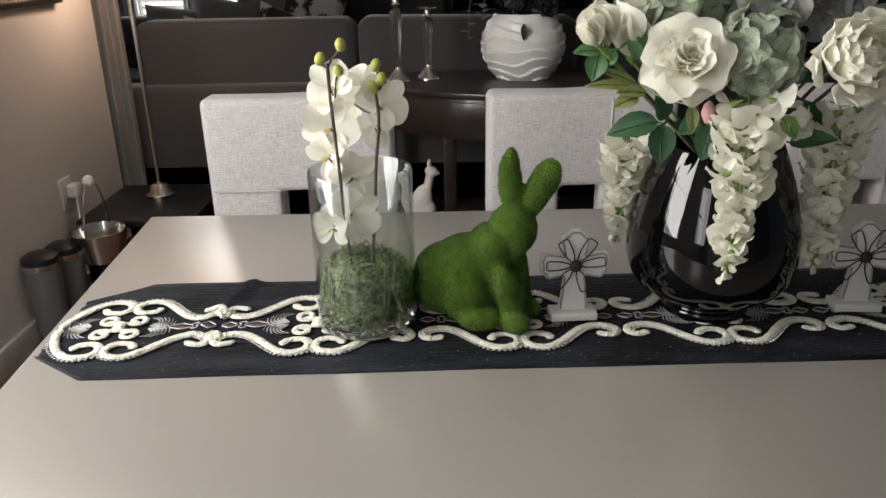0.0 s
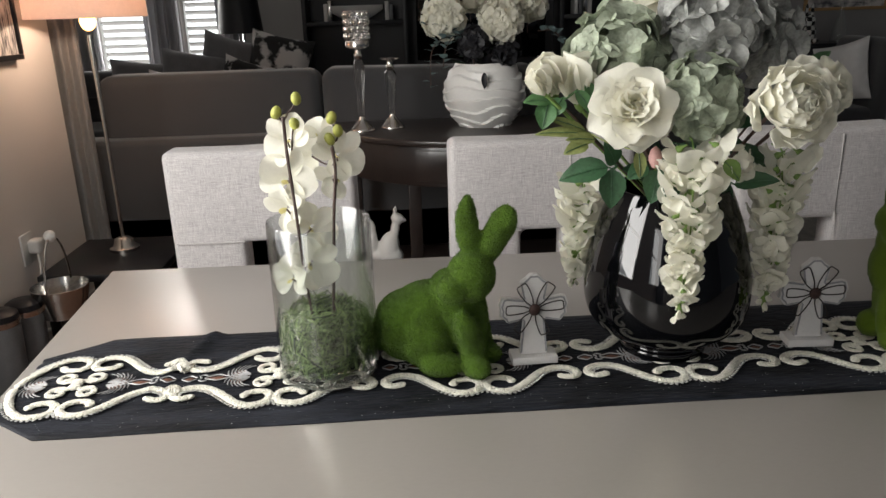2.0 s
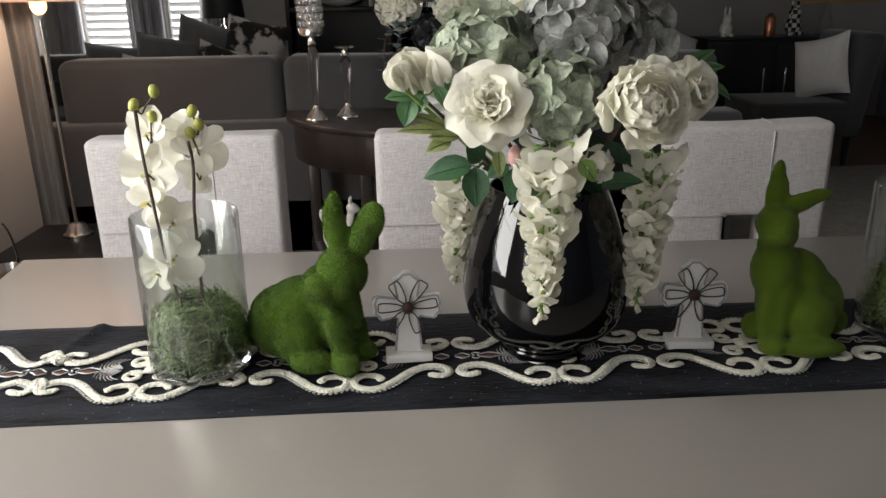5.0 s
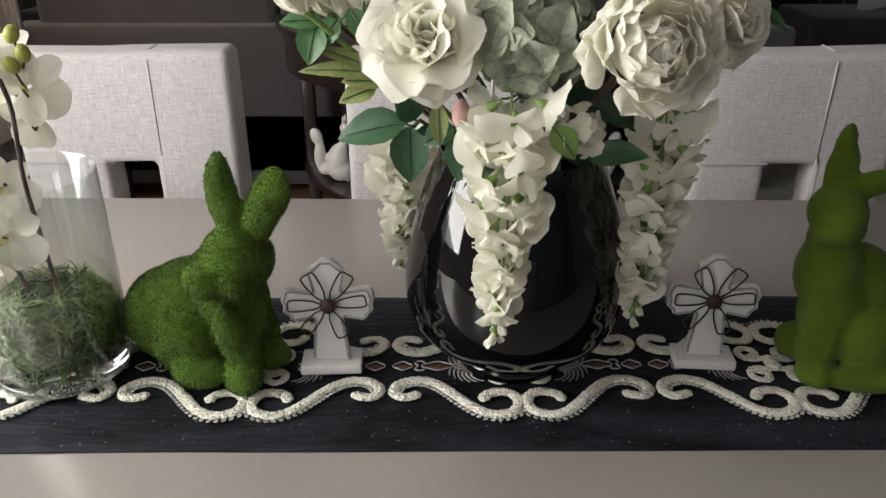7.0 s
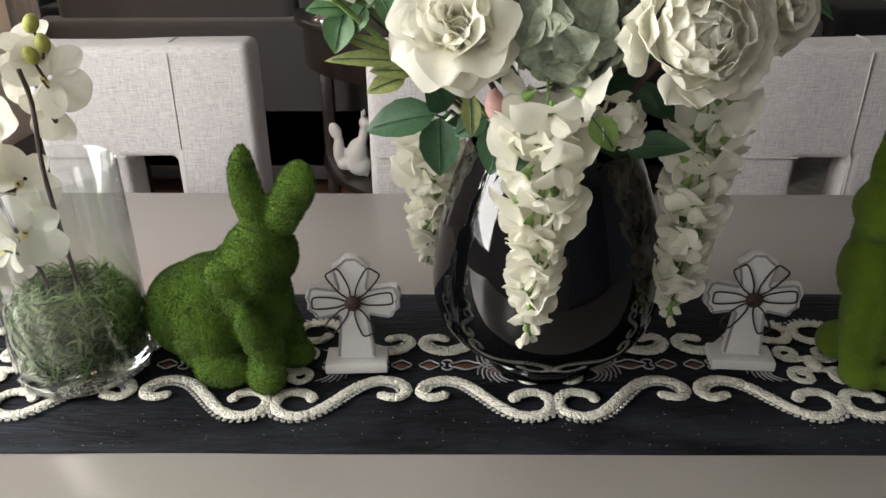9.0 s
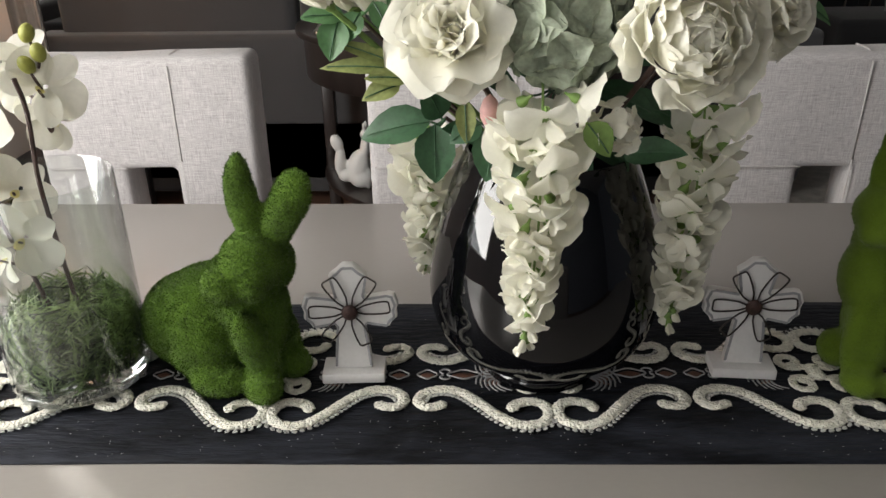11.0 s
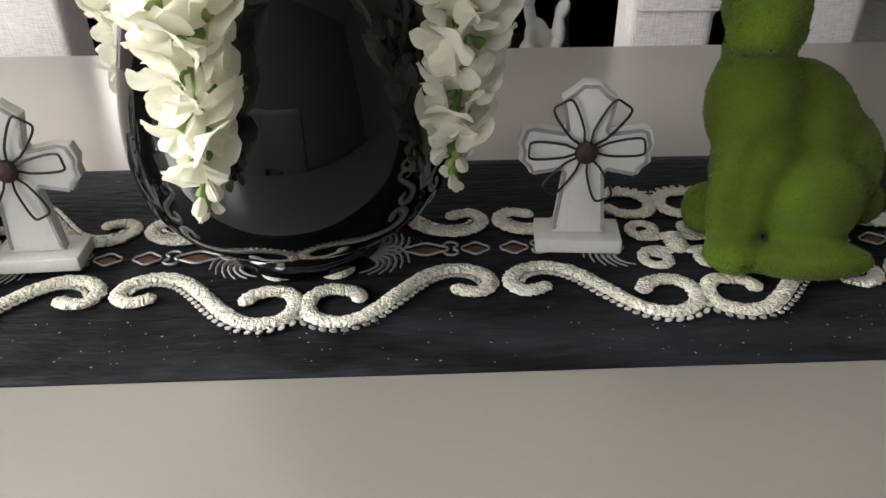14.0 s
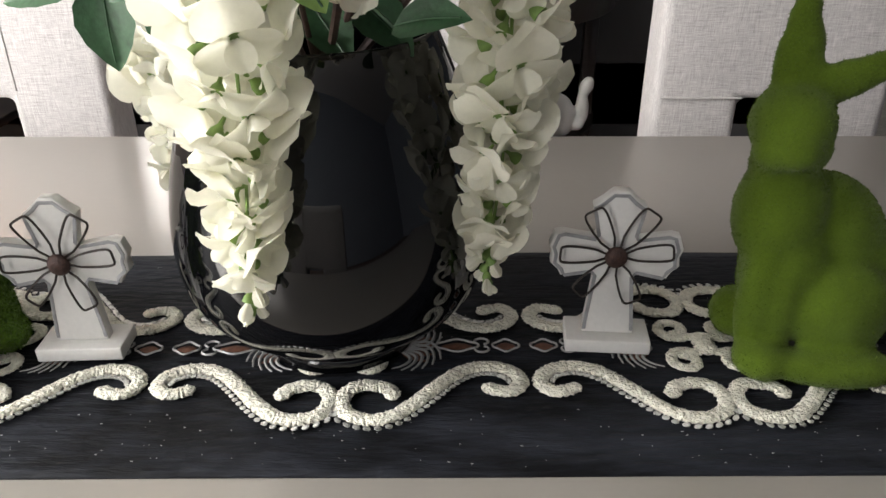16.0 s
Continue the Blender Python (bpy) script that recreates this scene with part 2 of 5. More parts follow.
def grid_faces(nu, nv, wrap=False):
    """Faces of a grid of nu rows of nv points; wrap joins each row's ends."""
    out = []
    for i in range(nu - 1):
        for j in range(nv if wrap else nv - 1):
            k = (j + 1) % nv
            out.append((i * nv + j, i * nv + k, (i + 1) * nv + k, (i + 1) * nv + j))
    return out


def lathe(profile, n=48):
    """A turned shape round z from (radius, height) pairs."""
    a = np.linspace(0, 2 * np.pi, n, endpoint=False)
    v = [(r * math.cos(t), r * math.sin(t), z) for r, z in profile for t in a]
    return v, grid_faces(len(profile), n, True)


def smooth_line(points, per=8):
    """A Catmull-Rom curve through the points."""
    p = np.array(points, float)
    p = np.vstack([2 * p[0] - p[1], p, 2 * p[-1] - p[-2]])
    out = []
    for i in range(1, len(p) - 2):
        for t in np.linspace(0, 1, per, endpoint=False):
            a, b, c, d = p[i - 1:i + 3]
            out.append(0.5 * (2 * b + (c - a) * t + (2 * a - 5 * b + 4 * c - d) * t * t + (3 * b - a - 3 * c + d) * t ** 3))
    out.append(p[-2])
    return np.array(out)


def tube(points, radius, n=6, flat=1.0, up=(0, 0, 1)):
    """A tube along points; radius is a number or one per point; flat squeezes it along up."""
    p = np.array(points, float)
    r = np.broadcast_to(np.asarray(radius, float), (len(p),))
    d = np.gradient(p, axis=0)
    d /= np.linalg.norm(d, axis=1)[:, None] + 1e-9
    up = np.array(up, float)
    v = []
    for i in range(len(p)):
        s = np.cross(d[i], up)
        if np.linalg.norm(s) < 1e-3:
            s = np.cross(d[i], (1, 0.1, 0))
        s /= np.linalg.norm(s)
        w = np.cross(s, d[i])
        for k in range(n):
            a = 2 * math.pi * k / n
            v.append(p[i] + r[i] * (math.cos(a) * s + flat * math.sin(a) * w))
    f = grid_faces(len(p), n, True)
    f += [tuple(range(n))[::-1], tuple(range((len(p) - 1) * n, len(p) * n))]
    return v, f


def box(x0, y0, z0, x1, y1, z1, bevel=0.0, seg=2):
    """A box with rounded edges, as verts and faces."""
    bm = bmesh.new()
    bmesh.ops.create_cube(bm, size=1)
    for v in bm.verts:
        v.co = ((x0 + x1) / 2 + v.co.x * (x1 - x0), (y0 + y1) / 2 + v.co.y * (y1 - y0), (z0 + z1) / 2 + v.co.z * (z1 - z0))
    if bevel:
        bmesh.ops.bevel(bm, geom=bm.edges[:], offset=bevel, segments=seg, profile=0.5, affect="EDGES")
    bm.verts.index_update()
    v, f = [tuple(q.co) for q in bm.verts], [tuple(q.index for q in fc.verts) for fc in bm.faces]
    bm.free()
    return v, f


def ellipsoid(c, r, m=None, nu=12, nv=18):
    v = []
    for i in range(nu + 1):
        a = math.pi * i / nu
        for j in range(nv):
            b = 2 * math.pi * j / nv
            v.append((r[0] * math.sin(a) * math.cos(b), r[1] * math.sin(a) * math.sin(b), r[2] * math.cos(a)))
    v = np.array(v)
    if m is not None:
        v = v @ np.array(m)[:3, :3].T
    return v + np.array(c), grid_faces(nu + 1, nv, True)


def extrude_outline(pts, z0, z1, bevel=0.0):
    """A plate from a closed outline in x and y, with a rounded rim."""
    bm = bmesh.new()
    vs = [bm.verts.new((x, y, z0)) for x, y in pts]
    face = bm.faces.new(vs)
    r = bmesh.ops.extrude_face_region(bm, geom=[face])
    for v in r["geom"]:
        if isinstance(v, bmesh.types.BMVert):
            v.co.z = z1
    bmesh.ops.recalc_face_normals(bm, faces=bm.faces[:])
    if bevel:
        edges = [e for e in bm.edges if abs(e.verts[0].co.z - e.verts[1].co.z) < 1e-6]
        bmesh.ops.bevel(bm, geom=edges, offset=bevel, segments=2, profile=0.5, affect="EDGES")
    bm.verts.index_update()
    v, f = [tuple(q.co) for q in bm.verts], [tuple(q.index for q in fc.verts) for fc in bm.faces]
    bm.free()
    return v, f


def thing(name, label, category, at=(0, 0, 0), turn=0, group="", kind=""):
    ob = new(name)
    ob.matrix_world = pose(*at, 0, 0, turn)
    ob.empty_display_size = 0.05
    return tagged(ob, label, category, group, kind)


def part(name, geo, mat, parent=None, label="", m=None, smooth=True, kind=""):
    """One mesh object; geo is a Geo, a (verts, faces) pair or a mesh that is shared."""
    if isinstance(geo, tuple):
        geo = Geo().add(*geo)
    me = geo if isinstance(geo, bpy.types.Mesh) else geo.mesh(name, mat, smooth)
    ob = new(name, me)
    if parent:
        ob.parent = parent
    if m is not None:
        ob.matrix_basis = m
    return tagged(ob, label, kind=kind)


def solid(name, geo, mat, label, category, group="", kind="", smooth=False):
    return tagged(part(name, geo, mat, smooth=smooth), label, category, group, kind)


def flat_mesh(v, f, mat, name):
    return Geo().add(v, f).mesh(name, mat, False)


# ---- the rooms ----
CEILING_Z = 2.6
solid("floor", box(-3.4, -2.2, -0.1, 5.4, 8.3, 0.0), FLOOR, "dark reddish wooden floor", "floor", kind="structure")
solid("ceiling", box(-3.4, -2.2, CEILING_Z, 5.4, 8.3, CEILING_Z + 0.1), CEIL, "white painted ceiling", "ceiling", kind="structure")


def wall_with_openings(name, along, a0, a1, pos, thick, holes, mat, label):
    """A wall along x or y from a0 to a1, at pos, with openings (b0, b1, z0, z1) cut through it."""
    g = Geo()

    def slab(p0, p1, z0, z1):
        if p1 - p0 > 1e-4 and z1 - z0 > 1e-4:
            lo, hi = min(pos, pos + thick), max(pos, pos + thick)
            g.add(*(box(p0, lo, z0, p1, hi, z1) if along == "x" else box(lo, p0, z0, hi, p1, z1)))
    cur = a0
    for b0, b1, z0, z1 in sorted(holes):
        slab(cur, b0, 0, CEILING_Z)
        slab(b0, b1, 0, z0)
        slab(b0, b1, z1, CEILING_Z)
        cur = b1
    slab(cur, a1, 0, CEILING_Z)
    return solid(name, g, mat, label, "wall", kind="structure")


# The first opening is made up, for the added fill window.
wall_with_openings("wall_west", "y", -2.0, 3.47, -1.43, -0.12, [(-1.85, -0.95, 0.85, 2.25), (0.2, 1.4, 0.85, 2.25)], WALL, "warm grey painted dining room wall")
wall_with_openings("wall_south", "x", -1.55, 5.3, -2.0, -0.12, [], DIM_SLATE, "unseen wall, slate grey to tint the vase's reflection")
wall_with_openings("wall_living_west", "y", 3.47, 8.0, -3.2, -0.12, [], LIVING, "grey painted living room wall")
wall_with_openings("wall_return", "x", -3.2, -1.55, 3.35, 0.12, [], WALL, "short warm grey return wall")
wall_with_openings("wall_north", "x", -3.2, 5.2, 8.0, 0.12, [(-2.97, -2.43, 0.5, 2.4), (-2.14, -1.70, 0.5, 2.4)], LIVING, "grey painted far wall with two windows")
wall_with_openings("wall_east", "y", -2.0, 8.0, 5.2, 0.12, [], DIM_SLATE, "unseen wall, slate grey to tint the vase's reflection")
solid("baseboard", Geo().add(*box(-1.43, -2.0, 0.0, -1.412, 3.47, 0.11, 0.006)), TRIM, "white painted baseboard", "baseboard", kind="structure", smooth=True)


def window_unit(name, m, w, z0, z1, shutters=True):
    """A window in a wall: frame, panes of daylight and louvred shutters; x runs along the wall and y into the room."""
    u = tagged(new(name), "white window with daylight behind its louvred shutters", "window", kind="structure")
    u.matrix_world = m
    g = Geo()
    for a in (0, w - 0.04):
        g.add(*box(a, -0.08, z0, a + 0.04, 0.012, z1, 0.004))
    for b in (z0, (z0 + z1) / 2 - 0.02, z1 - 0.04):
        g.add(*box(0.04, -0.08, b, w - 0.04, 0.008, b + 0.04, 0.004))
    part("window_frame", g, TRIM, u)
    part("pane", box(0, -0.105, z0, w, -0.10, z1), DAY, u, "bright daylit pane", smooth=False).visible_shadow = False
    if shutters:
        slat = flat_mesh(*box(0, -0.030, -0.004, w - 0.09, 0.030, 0.004), TRIM, "slat")
        k = z0 + 0.07
        while k < z1 - 0.05:
            part("slat", slat, TRIM, u, m=pose(0.045, -0.045, k, 38, 0, 0))
            k += 0.075
    return u


window_unit("window_1", pose(-2.43, 8.0, 0, 0, 0, 180), 0.54, 0.5, 2.4)
window_unit("window_2", pose(-1.70, 8.0, 0, 0, 0, 180), 0.44, 0.5, 2.4)
window_unit("window_3", pose(-1.43, 1.4, 0, 0, 0, -90), 1.2, 0.85, 2.25, False)
# Unseen window added round the front fill lamp.
window_unit("fill_window", pose(-1.43, -0.95, 0, 0, 0, -90), 0.9, 0.85, 2.25, False)


def curtain(name, p0, p1, z0, z1, folds, depth, mat, label):
    """A hanging cloth between two points of the plan, in folds."""
    nu, nv = 10, folds * 10
    a, b = np.array(p0), np.array(p1)
    nrm = np.array((-(b - a)[1], (b - a)[0])) / np.linalg.norm(b - a)
    v = []
    for i in range(nu):
        z = z0 + (z1 - z0) * i / (nu - 1)
        for j in range(nv):
            s = j / (nv - 1)
            off = depth * math.sin(2 * math.pi * folds * s + 0.4 * math.sin(i * 0.7)) * (1 - 0.3 * i / nu)
            q = a + (b - a) * s + nrm * off
            v.append((q[0], q[1], z))
    ob = solid(name, (v, grid_faces(nu, nv)), mat, label, "curtain", smooth=True)
    md = ob.modifiers.new("thickness", "SOLIDIFY")
    md.thickness = 0.004
    return ob


curtain("curtain", (-2.46, 7.86), (-2.12, 7.86), 0.02, 2.5, 4, 0.035, SHEER, "grey sheer window curtain in soft folds")
curtain("curtain", (-3.15, 7.86), (-2.90, 7.86), 0.02, 2.5, 3, 0.035, SHEER, "grey sheer window curtain in soft folds")
curtain("curtain", (-1.76, 7.86), (-1.50, 7.86), 0.02, 2.5, 3, 0.035, SHEER, "grey sheer window curtain in soft folds")
curtain("drape", (-1.455, 3.50), (-1.345, 3.55), 0.02, 2.45, 2, 0.022, DRAPE, "stone coloured patterned drape beside the opening")

# ---- dining table ----
TOP = 0.76
table = thing("dining_table", "grey-brown satin lacquered rectangular dining table", "dining table", (0.47, 1.0, 0))
corners = [(-0.532 - 0.47, 0.645 - 1.0), (1.52 - 0.47, 0.645 - 1.0), (1.52 - 0.47, 1.727 - 1.0), (-0.612 - 0.47, 1.727 - 1.0)]
part("tabletop", extrude_outline(corners, TOP - 0.035, TOP, 0.004), TABLE, table)
for b in (box(-0.90, -0.28, 0.64, 0.97, -0.25, 0.725, 0.003), box(-0.95, 0.60, 0.64, 0.97, 0.63, 0.725, 0.003)):
    part("apron", b, TABLE, table)
leg = Geo().add(*box(-0.045, -0.045, 0, 0.045, 0.045, 0.725, 0.006)).mesh("leg", TABLE)
for x, y in ((-0.88, -0.22), (0.93, -0.22), (-0.92, 0.57), (0.93, 0.57)):
    part("leg", leg, TABLE, table, m=pose(x, y, 0))

# ---- table runner ----
RY, RH = 1.186, 0.1615
runner = thing("table_runner", "black velvet table runner with cream scroll embroidery", "table runner", (0.474, RY, TOP), 0.9)


def runner_height(x, y):
    """Soft ripples of the cloth over the table."""
    q = Vector((x * 3.0, y * 5.0, 0))
    rip = (0.0016 + 0.0022 * max(0.0, -x - 0.45)) * (noise.noise(q) + 0.5 * noise.noise(q * 3)) + 0.002
    fold = 0.007 * math.exp(-((x + 0.80 - 0.25 * y) / 0.012) ** 2) * (0.5 + 0.5 * math.sin(9 * y))
    return max(0.0012, rip) + max(0.0, fold)


def runner_end(y):
    """How far the cloth reaches to the side at a given y."""
    k = max(0.0, (abs(y) - 0.05)) / (RH - 0.05)
    return 1.09 - 0.155 * k


NX, NY = 200, 30
v = []
for i in range(NX):
    for j in range(NY):
        y = -RH + 2 * RH * j / (NY - 1)
        x = (2 * i / (NX - 1) - 1) * runner_end(y)
        edge = 0.0035 * noise.noise(Vector((x * 4, 7.0, 0)))
        yy = y * (1 + edge / RH)
        v.append((x, yy, runner_height(x, yy)))
edge_x = -1.028
v = [((x, y, z) if x > edge_x else (edge_x - 0.002, y, z - (edge_x - x))) for x, y, z in v]
cloth = part("cloth", (v, grid_faces(NX, NY)), VELVET, runner)
md = cloth.modifiers.new("thickness", "SOLIDIFY")
md.thickness, md.offset = 0.0022, 1.0

MID = -0.012
S_CURVE = [(0.046, -0.068), (0.041, -0.056), (0.030, -0.051), (0.017, -0.051), (0.0075, -0.059), (0.0045, -0.071), (0.010, -0.084), (0.022, -0.0905), (0.035, -0.0915),
           (0.048, -0.086), (0.061, -0.074), (0.074, -0.059), (0.086, -0.045), (0.098, -0.034), (0.114, -0.027), (0.130, -0.028), (0.143, -0.036), (0.1475, -0.049), (0.139, -0.059), (0.127, -0.058), (0.116, -0.052)]
CLOTH_LIFT = 0.0035


def lay(points):
    """Lays a line of the pattern on the cloth."""
    return [(x, y, runner_height(x, y) + CLOTH_LIFT + z) for x, y, z in points]


def resample(points, step):
    """The same line with points at an even spacing."""
    p = np.array(points, float)
    d = np.concatenate([[0], np.cumsum(np.linalg.norm(np.diff(p, axis=0), axis=1))])
    t = np.linspace(0, d[-1], max(4, int(d[-1] / step)))
    return np.stack([np.interp(t, d, p[:, k]) for k in range(3)], 1)


pile = np.random.default_rng(4)


def cord(points, width, flat=0.42, n=12):
    """A chenille cord: a flattened tube with a tufted, uneven pile."""
    p = resample(points, 0.0015)
    k = len(p)
    taper = np.minimum(1, np.minimum(np.arange(k) + 2.0, k - np.arange(k) + 1.0) / 5.0)
    v, f = tube(lay(p), width / 2 * taper, n, flat)
    v = np.array(v).reshape(k, n, 3)
    c = v.mean(1, keepdims=True)
    tuft = 1 + 0.13 * (np.arange(k) % 2)[:, None, None] + pile.uniform(-0.17, 0.17, (k, n, 1))
    return (c + (v - c) * tuft).reshape(-1, 3), f


PERIOD = 0.311
beads = Geo()
for unit in range(-3, 4):
    for half in (-1, 1):
        for row in (-1, 1):
            p = smooth_line([(x, y, 0) for x, y in S_CURVE], 5)
            if abs(unit * PERIOD + half * 0.147) > 1.0:
                p = smooth_line([(x, y, 0) for x, y in S_CURVE[:9] + [(0.049, -0.086), (0.066, -0.070), (0.079, -0.046), (0.088, -0.022), (0.091, 0.0)]], 5)
            elif abs(unit * PERIOD + half * 0.1555) > 0.7:
                p[:, 0] += 0.004 * np.clip((p[:, 0] - 0.07) / 0.07, 0, 1)
            p[:, 0] = unit * PERIOD + half * p[:, 0]
            p[:, 1] = MID - 0.0015 - row * (p[:, 1] - 0.0015)
            part("scroll", cord(p, 0.0122), CORD, runner)
            e = resample(p[26:], 0.0060)
            t = np.gradient(e, axis=0)
            for k in range(len(e) - 7):
                d = t[k] / (np.linalg.norm(t[k]) + 1e-9)
                q = e[k] + np.array((d[1], -d[0], 0)) * half * -row * 0.0098
                beads.add(*ellipsoid(lay([q])[0], (0.0036, 0.0026, 0.0010), pose(0, 0, 0, 0, 14, math.degrees(math.atan2(d[1], d[0]))), nu=3, nv=7))
for side in (-1, 1):
    for row in (-1, 1):
        x, y = side * 2.5 * PERIOD, MID + row * 0.036
        part("knot", cord([(x - 0.012, y - row * 0.004, 0.0012), (x - 0.005, y, 0.0012), (x + 0.005, y, 0.0012), (x + 0.012, y - row * 0.004, 0.0012)], 0.024), CORD, runner)
        part("knot", cord([(x, y, 0.001), (x, y + row * 0.012, 0.001), (x, y + row * 0.018, 0.001)], 0.014), CORD, runner)
part("beading", beads, BEAD, runner, "silver sequin edging", kind="stuff")


def spiral(cx, cy, r, a0, turns, sx=1, sy=1, n=60):
    out = []
    for i in range(n):
        s = i / (n - 1)
        a = a0 + 2 * math.pi * turns * s
        q = r * (1 - 0.62 * s)
        out.append((cx + sx * q * math.cos(a), cy + sy * q * math.sin(a), 0))
    return out


for unit in range(-3, 4):
    cx = unit * PERIOD
    for sx in (-1, 1):
        for sy in (-1, 1):
            line = [(cx, MID + sy * 0.005, 0.0006), (cx + sx * 0.006, MID + sy * 0.010, 0.0006)] + spiral(cx + sx * 0.0215, MID + sy * 0.0235, 0.0150, math.pi * 1.25, 1.25, sx, sy)
            part("curl", cord(line, 0.0092), CORD, runner)
    part("knot", cord([(cx, MID - 0.016, 0.001), (cx, MID - 0.008, 0.001), (cx, MID, 0.001), (cx, MID + 0.008, 0.001), (cx, MID + 0.016, 0.001)], 0.017), CORD, runner)
    lines, bronze = Geo(), Geo()
    for sx in (-1, 1):
        for sy in (-1, 1):
            # a fan of feathered strokes that curl back at their tips
            for k in range(6):
                a = 0.15 + 0.26 * k
                r = 0.040 - 0.0022 * k
                ln = []
                for u in np.linspace(0, 1, 12):
                    b = a - 0.55 * math.sin(math.pi * u) + 0.9 * max(0.0, u - 0.7)
                    ln.append((cx + sx * (0.046 + r * u * math.cos(b)), MID + sy * (0.003 + r * u * math.sin(b)), 0))
                lines.add(*tube(lay(ln), [0.0008 + 0.0010 * math.sin(math.pi * u) for u in np.linspace(0, 1, 12)], 4, 0.6))
            for k in range(3):
                a = 0.3 + 0.4 * k
                ln = [(cx + sx * (0.048 + 0.030 * u * math.cos(a - 0.4 * u)), MID + sy * (0.003 + 0.028 * u * math.sin(a - 0.4 * u)), -0.001) for u in np.linspace(0, 1, 8)]
                bronze.add(*tube(lay(ln), [0.0008, 0.0022, 0.0036, 0.0042, 0.0040, 0.0032, 0.002, 0.0008], 6, 0.3))
            ln = [(cx + sx * (0.118 + 0.006 * math.cos(a)), MID + sy * (0.0055 + 0.0045 * math.sin(a)), 0) for a in np.linspace(-1.2, 4.0, 14)]
            if abs(cx + sx * 0.118) < 1.0:
                lines.add(*tube(lay(ln), 0.0012, 4))
        for c, w, h in ((0.0965, 0.0190, 0.0075), (0.1390, 0.0115, 0.0075)):
            ln = [(cx + sx * (c + w * math.cos(a)), MID + h * math.sin(a) * (1 + 0.22 * math.cos(4 * a)), 0) for a in np.linspace(0, 2 * math.pi, 26)]
            if abs(ln[0][0]) < 1.0:
                lines.add(*tube(lay(ln), 0.0011, 4))
                ln = [(cx + sx * (c + w * 0.7 * u), MID, -0.0012) for u in np.linspace(-1, 1, 5)]
                bronze.add(*tube(lay(ln), [0.001, 0.004, 0.0055, 0.004, 0.001], 6, 0.3))
    part("thread_leaves", lines, THREAD, runner, "silver thread leaf outlines", kind="stuff")
    part("bronze_leaves", bronze, BRONZE, runner, "bronze thread leaf fill", kind="stuff")


lint = Geo()
rng = random.Random(12)
for i in range(420):
    x, y = rng.uniform(-0.95, 0.95), (rng.uniform(-0.158, -0.095) if rng.random() < 0.7 else rng.uniform(-0.09, 0.155))
    q = lay([(x, y, -0.0008)])[0]
    lint.add(*ellipsoid(q, (rng.choice((0.0004, 0.0005, 0.0006, 0.0012)), 0.00035, 0.0003), nu=3, nv=5))
part("lint", lint, BEAD, runner, "tiny pale specks of lint and glitter", kind="stuff")


# ---- dining chairs ----
def holed_plate(xs, zs, hole, y0, y1, bevel):
    """A plate in the x-z plane between y0 and y1, built of cells, with the cells in hole left out and all edges rounded."""
    bm = bmesh.new()
    vs = {(i, k): bm.verts.new((x, y0, z)) for i, x in enumerate(xs) for k, z in enumerate(zs)}
    faces = [bm.faces.new((vs[i, k], vs[i + 1, k], vs[i + 1, k + 1], vs[i, k + 1])) for i in range(len(xs) - 1) for k in range(len(zs) - 1) if (i, k) not in hole]
    r = bmesh.ops.extrude_face_region(bm, geom=faces)
    for q in r["geom"]:
        if isinstance(q, bmesh.types.BMVert):
            q.co.y = y1
    bmesh.ops.recalc_face_normals(bm, faces=bm.faces[:])
    sharp = [e for e in bm.edges if len(e.link_faces) == 2 and e.calc_face_angle(0) > 0.5]
    bmesh.ops.bevel(bm, geom=sharp, offset=bevel, segments=4, profile=0.5, affect="EDGES")
    bm.verts.index_update()
    v, f = [tuple(q.co) for q in bm.verts], [tuple(q.index for q in fc.verts) for fc in bm.faces]
    bm.free()
    return v, f


def dining_chair(at, turn, w=0.25, seam=-0.085):
    """An upholstered parsons chair with a hand hole in its back; its front is +y."""
    c = thing("dining_chair", "light grey linen upholstered dining chair with a cut-out back", "dining chair", at, turn, "chairs round the dining table")
    zt, zh, th = 0.976, 0.732, 0.085
    v, f = holed_plate((-w, -0.055, 0.055, w), (0.45, 0.60, zh, zt), {(1, 1)}, -0.02, th, 0.020)
    v = [(x, y + 0.004 * math.sin(9 * x) * math.sin(7 * z), z + 0.003 * math.sin(11 * x + at[0] * 9)) for x, y, z in v]
    part("backrest", (v, f), LINEN, c)
    part("vertical_seam", tube([(seam, th + 0.001, 0.5), (seam, th + 0.0015, 0.75), (seam, th + 0.001, zt - 0.020), (seam, th * 0.7, zt + 0.001), (seam, 0.0, zt + 0.001)], 0.0020, 5), PIPING, c, "raised linen seam")
    part("level_seam", tube([(0.055, th + 0.001, zh + 0.002), (0.15, th + 0.0015, zh + 0.002), (w - 0.012, th + 0.001, zh + 0.002)], 0.0018, 5), PIPING, c, "raised linen seam")
    part("seat", box(-w, th - 0.01, 0.36, w, 0.50, 0.48, 0.025, 4), LINEN, c)
    lg = Geo().add(*box(-0.022, -0.022, 0, 0.022, 0.022, 0.37, 0.004)).mesh("leg", DARKWOOD)
    for x, y in ((-w + 0.03, 0.02), (w - 0.03, 0.02), (-w + 0.03, 0.46), (w - 0.03, 0.46)):
        part("leg", lg, DARKWOOD, c, m=pose(x, y, 0))
    return c


for x, y, turn, w, seam in ((-0.318, 2.085, 180.5, 0.243, -0.072), (0.410, 2.085, 180, 0.243, -0.072), (1.150, 2.085, 179.5, 0.215, -0.050), (0.432, 0.405, 0, 0.243, -0.072)):
    dining_chair((x, y, 0), turn, w, seam)


